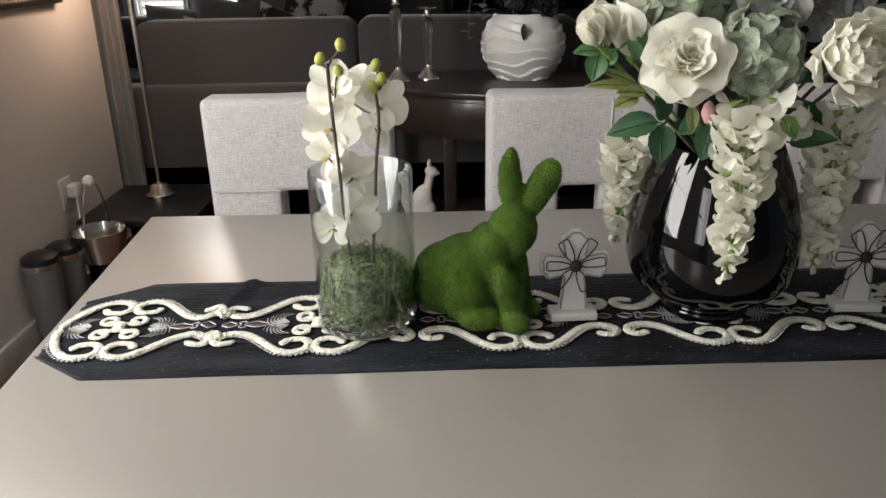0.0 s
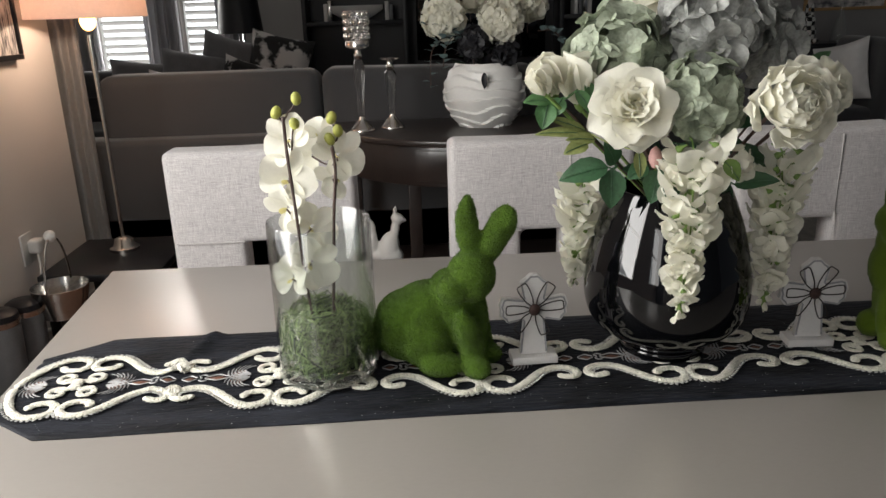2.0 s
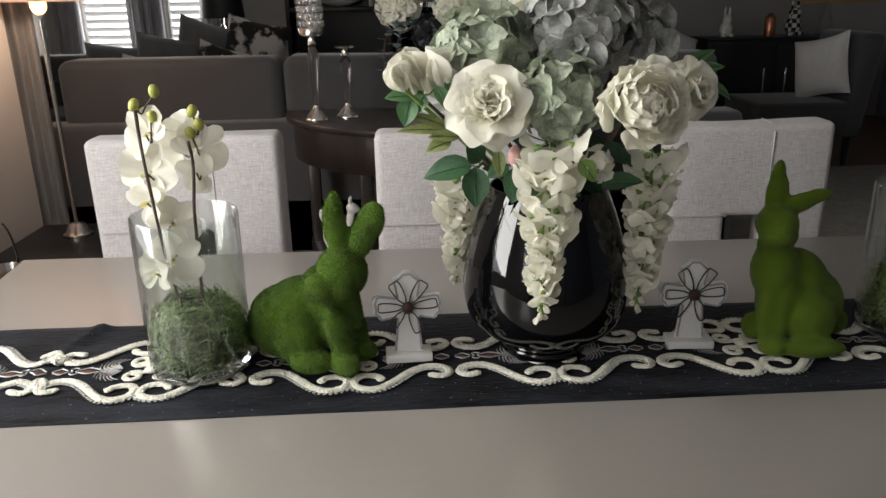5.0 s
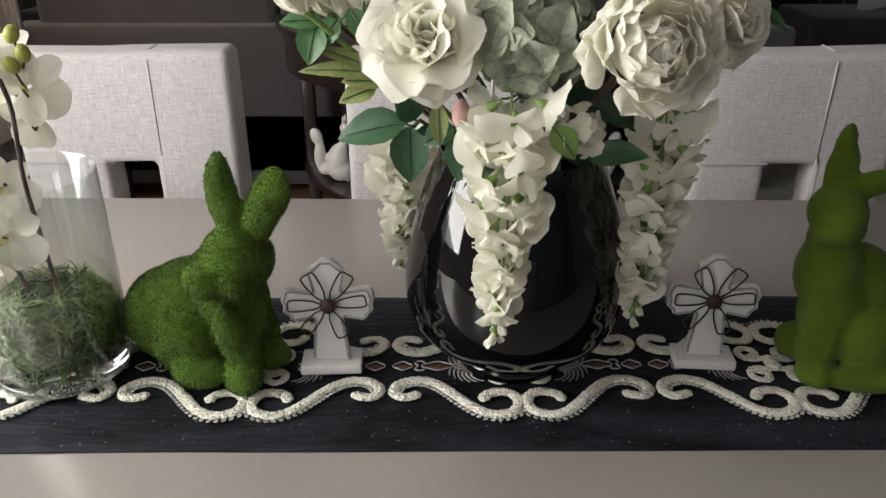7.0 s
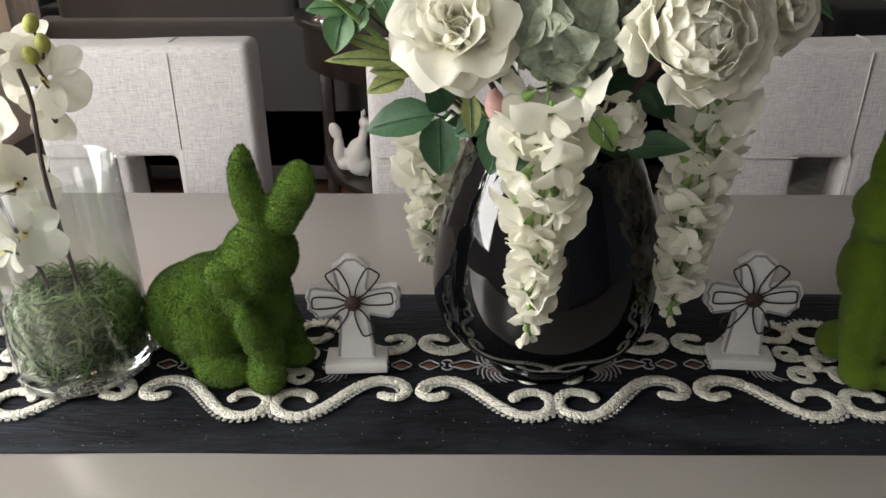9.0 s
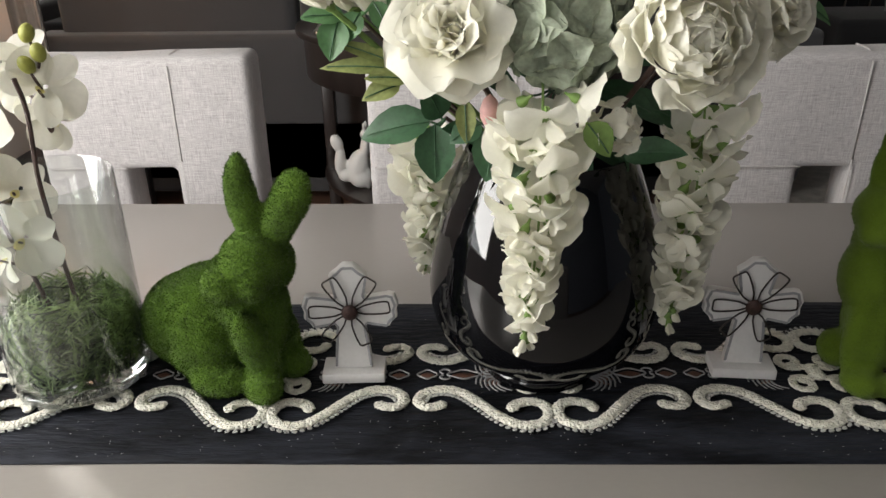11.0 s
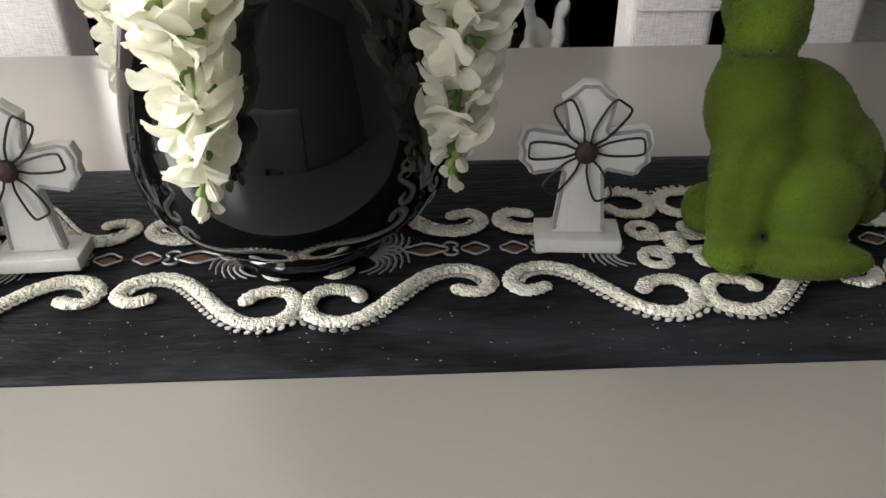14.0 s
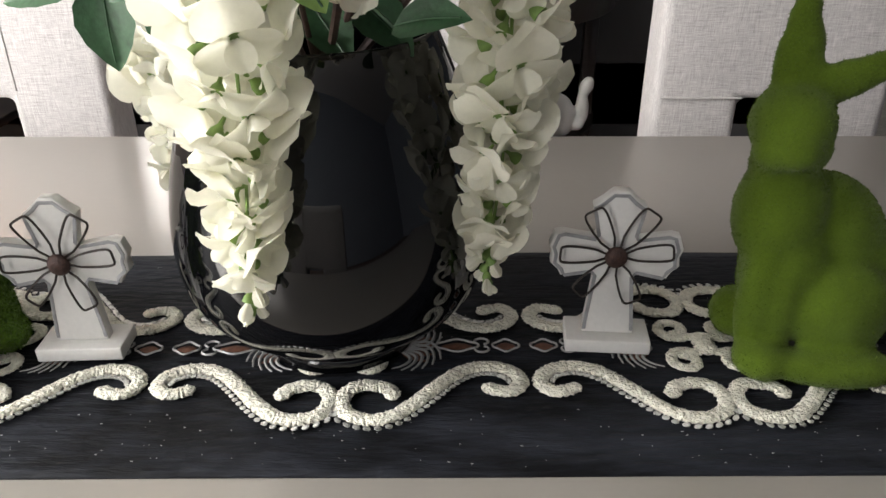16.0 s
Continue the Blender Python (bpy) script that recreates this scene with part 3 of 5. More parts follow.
# ---- vessels ----
glass_at = [(-0.069, 1.166), (1.075, 1.215)]
for gx, gy in glass_at:
    c = thing("cylinder_vase", "clear glass cylinder vase standing on the runner", "glass vase", (gx, gy, TOP + 0.0065), 0, "glass cylinder vases")
    prof = [(0.0, 0.0), (0.070, 0.0), (0.0755, 0.003), (0.0765, 0.012), (0.0762, 0.244), (0.0750, 0.2465), (0.0735, 0.244), (0.0735, 0.020), (0.068, 0.015), (0.0, 0.015)]
    part("glass_wall", lathe(prof[2:-2], 64), GLASS, c)
    part("glass_base", lathe([(0, 0.0005), (0.069, 0.0005), (0.0725, 0.004), (0.0728, 0.010), (0.069, 0.0135), (0, 0.0135)], 64), CRYSTAL, c, "thick clear glass bottom")

black_vase = thing("flower_vase", "glossy black glazed ovoid vase on the runner", "vase", (0.468, 1.200, TOP + 0.006))
prof = [(0.0, 0.0), (0.060, 0.0), (0.066, 0.003), (0.0665, 0.010), (0.062, 0.016), (0.066, 0.021), (0.088, 0.031), (0.108, 0.046), (0.121, 0.065),
        (0.1275, 0.090), (0.1285, 0.115), (0.1255, 0.145), (0.118, 0.180), (0.108, 0.215), (0.097, 0.245), (0.089, 0.264), (0.086, 0.268), (0.0835, 0.264),
        (0.090, 0.245), (0.111, 0.180), (0.118, 0.120), (0.108, 0.06), (0.06, 0.03), (0.0, 0.028)]
prof = [tuple(q) for q in smooth_line([(r, z, 0) for r, z in prof], 3)[:, :2]]
part("body", lathe([(max(r, 0.0), z) for r, z in prof], 96), GLAZE, black_vase)


# ---- flocked rabbits ----
def rabbit(name, blobs, mat, label, fibres, length, seed):
    """A rabbit figure: rounded masses melted into one skin, then flocked with short fibres."""
    g = Geo()
    for c, r, rot in blobs:
        g.add(*ellipsoid(c, r, pose(0, 0, 0, *rot), 14, 20))
    raw = new("raw", g.mesh("raw", mat))
    md = raw.modifiers.new("melt", "REMESH")
    md.mode, md.voxel_size = "VOXEL", 0.0035
    sm = raw.modifiers.new("soft", "SMOOTH")
    sm.factor, sm.iterations = 0.6, 11
    dg = bpy.context.evaluated_depsgraph_get()
    me = bpy.data.meshes.new_from_object(raw.evaluated_get(dg))
    bpy.data.objects.remove(raw)
    n = len(me.vertices)
    co, no = np.empty(n * 3), np.empty(n * 3)
    me.vertices.foreach_get("co", co)
    me.vertices.foreach_get("normal", no)
    co, no = co.reshape(-1, 3), no.reshape(-1, 3)
    faces = [tuple(p.vertices) for p in me.polygons]
    bpy.data.meshes.remove(me)
    low = co[:, 2] < 0.0012
    co[low, 2] = 0.0012
    out = Geo().add(co, faces)
    rng = np.random.default_rng(seed)
    pick = rng.integers(0, len(faces), fibres)
    fa = np.array([f[:4] if len(f) > 3 else (*f, f[0]) for f in faces])
    wgt = rng.dirichlet((1, 1, 1, 1), fibres)
    root = (co[fa[pick]] * wgt[:, :, None]).sum(1)
    nn = no[fa[pick, 0]]
    way = nn + rng.normal(0, 0.45, (fibres, 3))
    way /= np.linalg.norm(way, axis=1)[:, None]
    side = np.cross(way, rng.normal(0, 1, (fibres, 3)))
    side /= np.linalg.norm(side, axis=1)[:, None]
    tip = root + way * (length * rng.uniform(0.5, 1.3, fibres))[:, None]
    w = 0.00045
    tri = np.stack([root - side * w, root + side * w, tip], 1).reshape(-1, 3)
    out.add(tri, [(3 * i, 3 * i + 1, 3 * i + 2) for i in range(fibres)])
    return solid(name, out, mat, label, "rabbit figurine", "flocked rabbits on the table", smooth=True)


# long low rabbit that looks to the side: x to its right, y ahead of the viewer
crouched = [((-0.055, 0.030, 0.058), (0.058, 0.055, 0.058), (0, 0, 0)),
            ((-0.026, 0.022, 0.076), (0.062, 0.050, 0.056), (0, -14, 0)),
            ((0.020, 0.010, 0.095), (0.045, 0.042, 0.062), (0, -20, 0)),
            ((0.032, 0.000, 0.070), (0.036, 0.036, 0.050), (0, 0, 0)),
            ((0.040, -0.018, 0.155), (0.036, 0.035, 0.037), (0, 20, -25)),
            ((0.012, -0.038, 0.138), (0.026, 0.025, 0.022), (0, 20, -25)),
            ((0.042, -0.042, 0.138), (0.020, 0.016, 0.020), (0, 0, 0)),
            ((0.050, 0.004, 0.145), (0.030, 0.032, 0.036), (0, 0, 0)),
            ((0.036, -0.014, 0.226), (0.018, 0.011, 0.047), (4, -3, 0)),
            ((0.039, -0.016, 0.254), (0.011, 0.009, 0.025), (4, -5, 0)),
            ((0.076, -0.014, 0.208), (0.021, 0.013, 0.046), (2, 26, -12)),
            ((0.088, -0.014, 0.228), (0.022, 0.012, 0.034), (2, 22, -12)),
            ((0.036, -0.030, 0.055), (0.021, 0.021, 0.055), (16, -14, 0)),
            ((0.044, -0.048, 0.016), (0.022, 0.026, 0.016), (0, 0, 25)),
            ((0.054, 0.016, 0.050), (0.018, 0.020, 0.050), (0, -12, 0)),
            ((0.066, 0.004, 0.014), (0.022, 0.024, 0.015), (0, 0, 40)),
            ((-0.030, -0.012, 0.048), (0.042, 0.030, 0.045), (0, 0, 0)),
            ((-0.010, -0.034, 0.017), (0.036, 0.026, 0.018), (0, 0, -15)),
            ((-0.105, 0.045, 0.030), (0.020, 0.020, 0.020), (0, 0, 0))]
r1 = rabbit("rabbit_figurine", crouched, MOSS, "moss-green flocked crouching rabbit figurine", 52000, 0.0030, 3)
r1.matrix_world = pose(0.113, 1.168, TOP + 0.0065)

upright = [((0.030, 0.020, 0.060), (0.060, 0.050, 0.060), (0, 0, 0)),
           ((0.012, 0.018, 0.098), (0.048, 0.042, 0.058), (0, -30, 0)),
           ((-0.034, 0.004, 0.125), (0.036, 0.036, 0.050), (0, 0, 0)),
           ((-0.022, 0.000, 0.075), (0.036, 0.036, 0.060), (0, 0, 0)),
           ((-0.038, 0.004, 0.166), (0.026, 0.028, 0.032), (0, 0, 0)),
           ((-0.041, 0.000, 0.200), (0.031, 0.034, 0.030), (0, 0, 0)),
           ((-0.045, -0.027, 0.190), (0.019, 0.017, 0.017), (0, 0, 0)),
           ((-0.056, -0.014, 0.186), (0.016, 0.018, 0.018), (0, 0, 0)),
           ((-0.030, -0.014, 0.186), (0.016, 0.018, 0.018), (0, 0, 0)),
           ((-0.040, 0.014, 0.244), (0.0185, 0.011, 0.036), (0, 3, 0)),
           ((-0.042, 0.014, 0.270), (0.0120, 0.009, 0.029), (0, 4, 0)),
           ((-0.006, 0.006, 0.231), (0.030, 0.011, 0.0155), (0, -18, 0)),
           ((0.018, 0.003, 0.242), (0.024, 0.009, 0.0120), (0, -12, 0)),
           ((-0.048, -0.018, 0.062), (0.015, 0.016, 0.052), (0, 3, 0)),
           ((-0.030, -0.026, 0.055), (0.014, 0.014, 0.046), (0, 0, 0)),
           ((-0.044, -0.040, 0.015), (0.022, 0.024, 0.016), (0, 0, 20)),
           ((-0.046, 0.020, 0.022), (0.022, 0.024, 0.023), (0, 0, 0)),
           ((0.018, -0.028, 0.052), (0.040, 0.024, 0.044), (0, 0, 0)),
           ((0.012, -0.052, 0.015), (0.054, 0.020, 0.0155), (0, 0, -4)),
           ((0.084, 0.022, 0.026), (0.022, 0.022, 0.022), (0, 0, 0))]
r2 = rabbit("rabbit_figurine", upright, MOSS2, "olive-green flocked upright rabbit figurine with one folded ear", 26000, 0.0016, 5)
r2.matrix_world = pose(0.860, 1.178, TOP + 0.0065)


# ---- sofa and far furniture ----
def sofa(name, at, turn, w, d, zt, cushions, mat, label):
    """A sofa seen from behind: base, back panel, arms, seat and loose back cushions; its back is -y."""
    s = thing(name, label, "sofa", at, turn)
    part("body", box(-w / 2, 0, 0.06, w / 2, d, 0.40, 0.02, 3), mat, s)
    for x, y in ((-w / 2 + 0.08, 0.08), (w / 2 - 0.08, 0.08), (-w / 2 + 0.08, d - 0.08), (w / 2 - 0.08, d - 0.08)):
        part("foot", lathe([(0, 0), (0.022, 0), (0.03, 0.07), (0, 0.07)], 12), BLACKWOOD, s, m=pose(x, y, 0))
    part("back_panel", box(-w / 2 - 0.02, 0, 0.10, w / 2 + 0.02, 0.20, 0.757, 0.03, 4), mat, s)
    for sx in (-1, 1):
        part("arm", box(sx * (w / 2 + 0.02) - (0.16 if sx > 0 else 0), 0.205, 0.10, sx * (w / 2 + 0.02) + (0.16 if sx < 0 else 0), d, 0.62, 0.03, 4), mat, s)
    step = (w - 0.14) / cushions
    for i in range(cushions):
        x0 = -w / 2 + 0.07 + i * step
        v, f = box(x0 + 0.004, 0.09, 0.70, x0 + step - 0.004, 0.34, zt, 0.06, 5)
        v = [(x, y + (0.03 * math.sin((z - 0.7) * 9)), z + 0.010 * math.sin((x - x0) * 9 + i)) for x, y, z in v]
        part("back_cushion", (v, f), mat, s)
        part("seat_cushion", box(x0 + 0.15 * (i == 0), 0.36, 0.40, x0 + step - 0.15 * (i == cushions - 1) - 0.01, d - 0.01, 0.54, 0.04, 4), mat, s)
    return s


sofa("sofa", (0.18, 3.62, 0), 0, 3.27, 0.95, 1.035, 3, SOFA, "charcoal upholstered sofa with loose back cushions, seen from behind")
sofa("sofa", (-1.70, 6.45, 0), 180, 2.0, 0.95, 0.90, 2, SOFA2, "dark grey upholstered sofa in front of the windows")


def pillow(name, c, w, h, d, rot, mat, label, group="throw pillows"):
    """A stuffed square cushion with pinched corners."""
    n = 14
    v = []
    for sgn in (1, -1):
        for i in range(n):
            for j in range(n):
                a, b = 2 * i / (n - 1) - 1, 2 * j / (n - 1) - 1
                puff = ((1 - a ** 4) * (1 - b ** 4)) ** 0.5
                pinch = 1 - 0.10 * (1 - abs(a) ** 2) * abs(b) ** 3 - 0.10 * (1 - abs(b) ** 2) * abs(a) ** 3
                v.append((a * w / 2 * pinch, sgn * d / 2 * puff, b * h / 2 * pinch))
    f = grid_faces(n, n) + [tuple(k + n * n for k in q[::-1]) for q in grid_faces(n, n)]
    ob = solid(name, (v, f), mat, label, "pillow", group, smooth=True)
    ob.matrix_world = pose(*c, *rot)
    return ob


pillow("throw_pillow", (-1.80, 5.78, 0.80), 0.60, 0.40, 0.2, (-15, 5, 0), PILLOW_GREY, "pale grey throw pillow on the far sofa")
pillow("throw_pillow", (-1.46, 5.72, 0.84), 0.50, 0.44, 0.24, (-15, 9, 4), PILLOW_GREY, "grey velvet throw pillow on the far sofa")
pillow("throw_pillow", (-1.22, 5.84, 0.92), 0.48, 0.46, 0.24, (-12, 16, 0), PILLOW_GREY, "grey velvet throw pillow on the far sofa")
pillow("throw_pillow", (-0.86, 5.76, 0.93), 0.46, 0.46, 0.22, (-14, 14, 0), PATTERN, "white throw pillow with a black branch print")
pillow("throw_pillow", (-1.06, 5.50, 0.82), 0.36, 0.36, 0.19, (-14, 18, 0), PATTERN, "small white throw pillow with a black print")
pillow("throw_pillow", (-1.58, 5.52, 0.78), 0.34, 0.30, 0.17, (-14, 10, 0), PILLOW_WHITE, "small white throw pillow")

# demilune console table
console = thing("console_table", "espresso wood half-round console table behind the chairs", "console table", (0.44, 3.50, 0))
arc = [(0.73 * math.cos(a), -0.66 * math.sin(a)) for a in np.linspace(0, math.pi, 41)]
part("top", extrude_outline(arc[::-1], 0.802, 0.828, 0.006), DARKWOOD, console)
arc2 = [(0.70 * math.cos(a), -0.63 * math.sin(a)) for a in np.linspace(0, math.pi, 41)]
part("apron", extrude_outline(arc2[::-1], 0.645, 0.802, 0.003), DARKWOOD, console)
drawer = [(0.706 * math.cos(a), -0.636 * math.sin(a)) for a in np.linspace(1.05, 2.09, 17)]
drawer += [(0.69 * math.cos(a), -0.62 * math.sin(a)) for a in np.linspace(2.09, 1.05, 17)]
part("drawer", extrude_outline(drawer[::-1], 0.665, 0.785, 0.002), DARKWOOD, console)
lg = Geo().add(*box(-0.025, -0.025, 0, 0.025, 0.025, 0.65, 0.004)).mesh("leg", DARKWOOD)
for x, y in ((-0.62, -0.06), (0.62, -0.06), (-0.36, -0.50), (0.36, -0.50)):
    part("leg", lg, DARKWOOD, console, m=pose(x, y, 0))
arc3 = [(0.66 * math.cos(a), -0.62 * math.sin(a)) for a in np.linspace(0, math.pi, 31)]
part("shelf", extrude_outline(arc3[::-1], 0.215, 0.24, 0.004), DARKWOOD, console)


def candlestick(at, h, cup, label):
    """Turned silver foot, crystal baluster, silver cap, and a beaded crystal cup on the tall one."""
    c = thing("candlestick", label, "candlestick", at, 0, "silver and crystal candlesticks")
    part("foot", lathe([(0, 0), (0.050, 0), (0.051, 0.006), (0.046, 0.012), (0.040, 0.018), (0.026, 0.034), (0.014, 0.050), (0.012, 0.058), (0, 0.058)], 32), SILVER, c)
    hb = h - 0.058 - 0.045
    part("baluster", lathe([(0, 0.058), (0.010, 0.058), (0.013, 0.075), (0.017, 0.058 + hb * 0.45), (0.0245, 0.058 + hb * 0.78), (0.022, 0.058 + hb * 0.92), (0.011, 0.058 + hb), (0, 0.058 + hb)], 12), CRYSTAL, c)
    z = 0.058 + hb
    part("cap", lathe([(0, z), (0.014, z), (0.018, z + 0.008), (0.013, z + 0.016), (0.012, z + 0.030), (0.030, z + 0.036), (0.040, z + 0.040), (0.041, z + 0.045), (0, z + 0.045)], 32), SILVER, c)
    if cup:
        part("cup_base", lathe([(0, h), (0.047, h), (0.048, h + 0.022), (0.046, h + 0.024), (0, h + 0.024)], 32), SILVER, c)
        ball = Geo().add(*ellipsoid((0, 0, 0), (0.0125, 0.0125, 0.0150), nu=6, nv=10)).mesh("crystal_bead", CRYSTAL)
        for row in range(4):
            for k in range(12):
                a = 2 * math.pi * (k + 0.5 * (row % 2)) / 12
                part("crystal_bead", ball, CRYSTAL, c, m=pose(0.042 * math.cos(a), 0.042 * math.sin(a), h + 0.040 + row * 0.027))
    return c


candlestick((-0.123, 3.205, 0.8285), 0.335, True, "tall silver and crystal candlestick with a beaded cup")
candlestick((0.000, 3.255, 0.8285), 0.285, False, "short silver and crystal candlestick")

# white wave pot with its flowers
pot = thing("planter", "white ceramic pot with wavy horizontal ridges", "planter", (0.385, 3.26, 0.8285))
nu, nv = 60, 72
v = []
for i in range(nu):
    s = i / (nu - 1)
    for j in range(nv):
        a = 2 * math.pi * j / nv
        base = 0.088 + 0.080 * math.sin(math.pi * min(1, s * 0.86 + 0.05)) ** 0.8
        wave = 0.012 * (((s * 6.5 + 0.28 * math.sin(3 * a + s * 7) + 0.18 * math.sin(5 * a - 2)) % 1.0) - 0.5)
        v.append(((base + wave) * math.cos(a), (base + wave) * math.sin(a), 0.255 * s))
part("body", (v, grid_faces(nu, nv, True)), CERAMIC, pot)
part("soil", lathe([(0, 0.225), (0.10, 0.225), (0.105, 0.22)], 24), BLACKPETAL, pot)

# floor lamp on a low black table
side = thing("side_table", "low black side table beside the wall", "side table", (-1.16, 3.12, 0))
part("top", box(-0.22, -0.24, 0.335, 0.24, 0.26, 0.365, 0.004), BLACKWOOD, side)
lg = Geo().add(*box(-0.02, -0.02, 0, 0.02, 0.02, 0.335, 0.003)).mesh("leg", BLACKWOOD)
for x, y in ((-0.19, -0.21), (0.21, -0.21), (-0.19, 0.23), (0.21, 0.23)):
    part("leg", lg, BLACKWOOD, side, m=pose(x, y, 0))
lamp = thing("floor_lamp", "slim brass lamp with a lit blush drum shade", "lamp", (-1.155, 3.20, 0.366))
part("base", lathe([(0, 0), (0.060, 0), (0.060, 0.012), (0.045, 0.020), (0.035, 0.05), (0.012, 0.06), (0, 0.06)], 32), SILVER, lamp)
part("pole", lathe([(0.008, 0.055), (0.008, 0.45), (0.011, 0.80), (0.012, 0.86), (0.010, 0.875), (0, 0.875)], 16), SILVER, lamp, "brass pole")
part("bulb", ellipsoid((0, 0, 0.925), (0.030, 0.030, 0.036)), BULB, lamp, "glowing warm bulb")
part("shade", lathe([(0.222, 0.937), (0.215, 1.26), (0.212, 1.26), (0.219, 0.937)], 48), SHADE, lamp, "blush linen drum shade")


# ---- wall things by the dining table ----
outlet = thing("wall_outlet", "white wall outlet with a plugged-in adapter", "outlet", (-1.43, 2.95, 0.46))
part("plate", box(0, -0.045, -0.06, 0.008, 0.045, 0.06, 0.003), PLASTIC, outlet)
part("adapter", box(0.008, -0.015, -0.02, 0.055, 0.045, 0.035, 0.012, 3), PLASTIC, outlet)
part("cable", tube(smooth_line([(0.04, 0.0, -0.02), (0.05, -0.03, -0.10), (0.035, -0.06, -0.22), (0.03, -0.08, -0.45)], 6), 0.004, 6), PLASTIC, outlet)
painting = thing("painting", "black framed abstract canvas in pale greys", "painting", (-1.43, 2.30, 1.16))
part("canvas", box(0.004, 0.02, 0.02, 0.022, 0.84, 0.98), CANVAS, painting, smooth=False)
for q in (box(0.001, 0, 0, 0.032, 0.86, 0.02, 0.002), box(0.001, 0, 0.98, 0.032, 0.86, 1.0, 0.002), box(0.001, 0, 0.02, 0.032, 0.02, 0.98, 0.002), box(0.001, 0.84, 0.02, 0.032, 0.86, 0.98, 0.002)):
    part("frame_bar", q, BLACKWOOD, painting)

stand = thing("bucket_stand", "steel bucket with a hoop handle on a dark stand", "ice bucket", (-1.235, 2.75, 0))
part("stand_pole", lathe([(0, 0), (0.10, 0), (0.10, 0.01), (0.018, 0.02), (0.018, 0.255), (0.05, 0.26), (0, 0.265)], 24), WIRE, stand)
part("bucket", lathe([(0, 0.262), (0.075, 0.262), (0.098, 0.36), (0.101, 0.375), (0.098, 0.376), (0.094, 0.36), (0.072, 0.268), (0, 0.268)], 32), SILVER, stand)
part("handle", tube([(0.0, 0.098 * math.cos(a), 0.37 + 0.19 * math.sin(a)) for a in np.linspace(0, math.pi, 19)], 0.004, 6, up=(1, 0, 0)), SILVER, stand)
part("knob", ellipsoid((0, 0, 0.562), (0.022, 0.022, 0.022), nu=8, nv=12), PLASTIC, stand, "white round grip")
for i, (x, y, h) in enumerate(((-1.36, 2.55, 0.36), (-1.34, 2.68, 0.35))):
    can = thing("canister", "tapered grey canister with a black cap", "canister", (x, y, 0), 0, "grey canisters beside the wall")
    part("body", lathe([(0, 0), (0.045, 0), (0.052, 0.02), (0.062, h - 0.05), (0, h - 0.05)], 28), TILE_GREY, can)
    part("band", lathe([(0.0625, h - 0.05), (0.064, h - 0.045), (0.063, h - 0.03), (0, h - 0.03)], 28), SILVER, can)
    part("cap", lathe([(0.062, h - 0.03), (0.060, h - 0.01), (0.045, h), (0, h + 0.002)], 28), BLACKWOOD, can)


# ---- crosses ----
def cross(at, turn):
    c = thing("cross_ornament", "white wooden standing cross with a dark wire flower", "cross ornament", at, turn, "white crosses on the runner")
    half = [(0.022, 0.012), (0.0215, 0.020), (0.0165, 0.066), (0.020, 0.070), (0.044, 0.0655), (0.047, 0.071), (0.0535, 0.077), (0.0525, 0.085), (0.055, 0.092), (0.051, 0.103), (0.045, 0.1045), (0.0185, 0.1005), (0.0165, 0.104), (0.0205, 0.123), (0.0215, 0.128), (0.013, 0.134), (0.006, 0.1405)]
    outline = half + [(-x, z) for x, z in half[::-1]]

    def plate(pts, y0, y1, bev):
        v, f = extrude_outline(pts, y0, y1, bev)
        return [(x, -z, y) for x, y, z in v], [q[::-1] for q in f]
    part("board", plate(outline, -0.006, 0.0055, 0.0012), WHITEWOOD, c)
    inner = [(x * 0.93, 0.0765 + (z - 0.0765) * 0.95) for x, z in outline]
    loop = [(x, -0.0058, z) for x, z in inner]
    part("rubbed_edge", tube(loop, 0.0017, 5, 0.35, (0, 1, 0)), EDGEGREY, c, "grey rubbed border line")
    part("plinth", box(-0.0365, -0.019, 0, 0.0365, 0.019, 0.012, 0.0012), WHITEWOOD, c)
    zc = 0.0865
    for a, ln, wd in ((119, 0.046, 0.012), (57, 0.048, 0.012), (178, 0.046, 0.010), (8, 0.046, 0.010), (228, 0.044, 0.010), (-66, 0.043, 0.011)):
        r = radians(a)
        pts = []
        for s in np.linspace(-1, 1, 25):
            d = 1 - abs(s) ** 2.2
            u = 0.006 + (ln - 0.006) * math.sin(d * math.pi / 2)
            wv = wd * 1.35 * s * max(0.0, 1 - abs(s)) ** 0.55 * 1.35 + 0.001 * s
            pts.append((u * math.cos(r) - wv * math.sin(r), -0.0095 - 0.003 * d, zc + u * math.sin(r) + wv * math.cos(r)))
        part("wire_petal", tube(pts, 0.00105, 5, up=(0, 1, 0)), WIRE, c)
    part("button", ellipsoid((0, -0.011, zc), (0.0095, 0.0045, 0.0095), nu=8, nv=14), RUST, c, "dark rusted button")
    c.scale = (0.98, 1.0, 1.03)
    return c


cross((0.251, 1.169, TOP + 0.0065), 3)
cross((0.700, 1.183, TOP + 0.0065), -4)


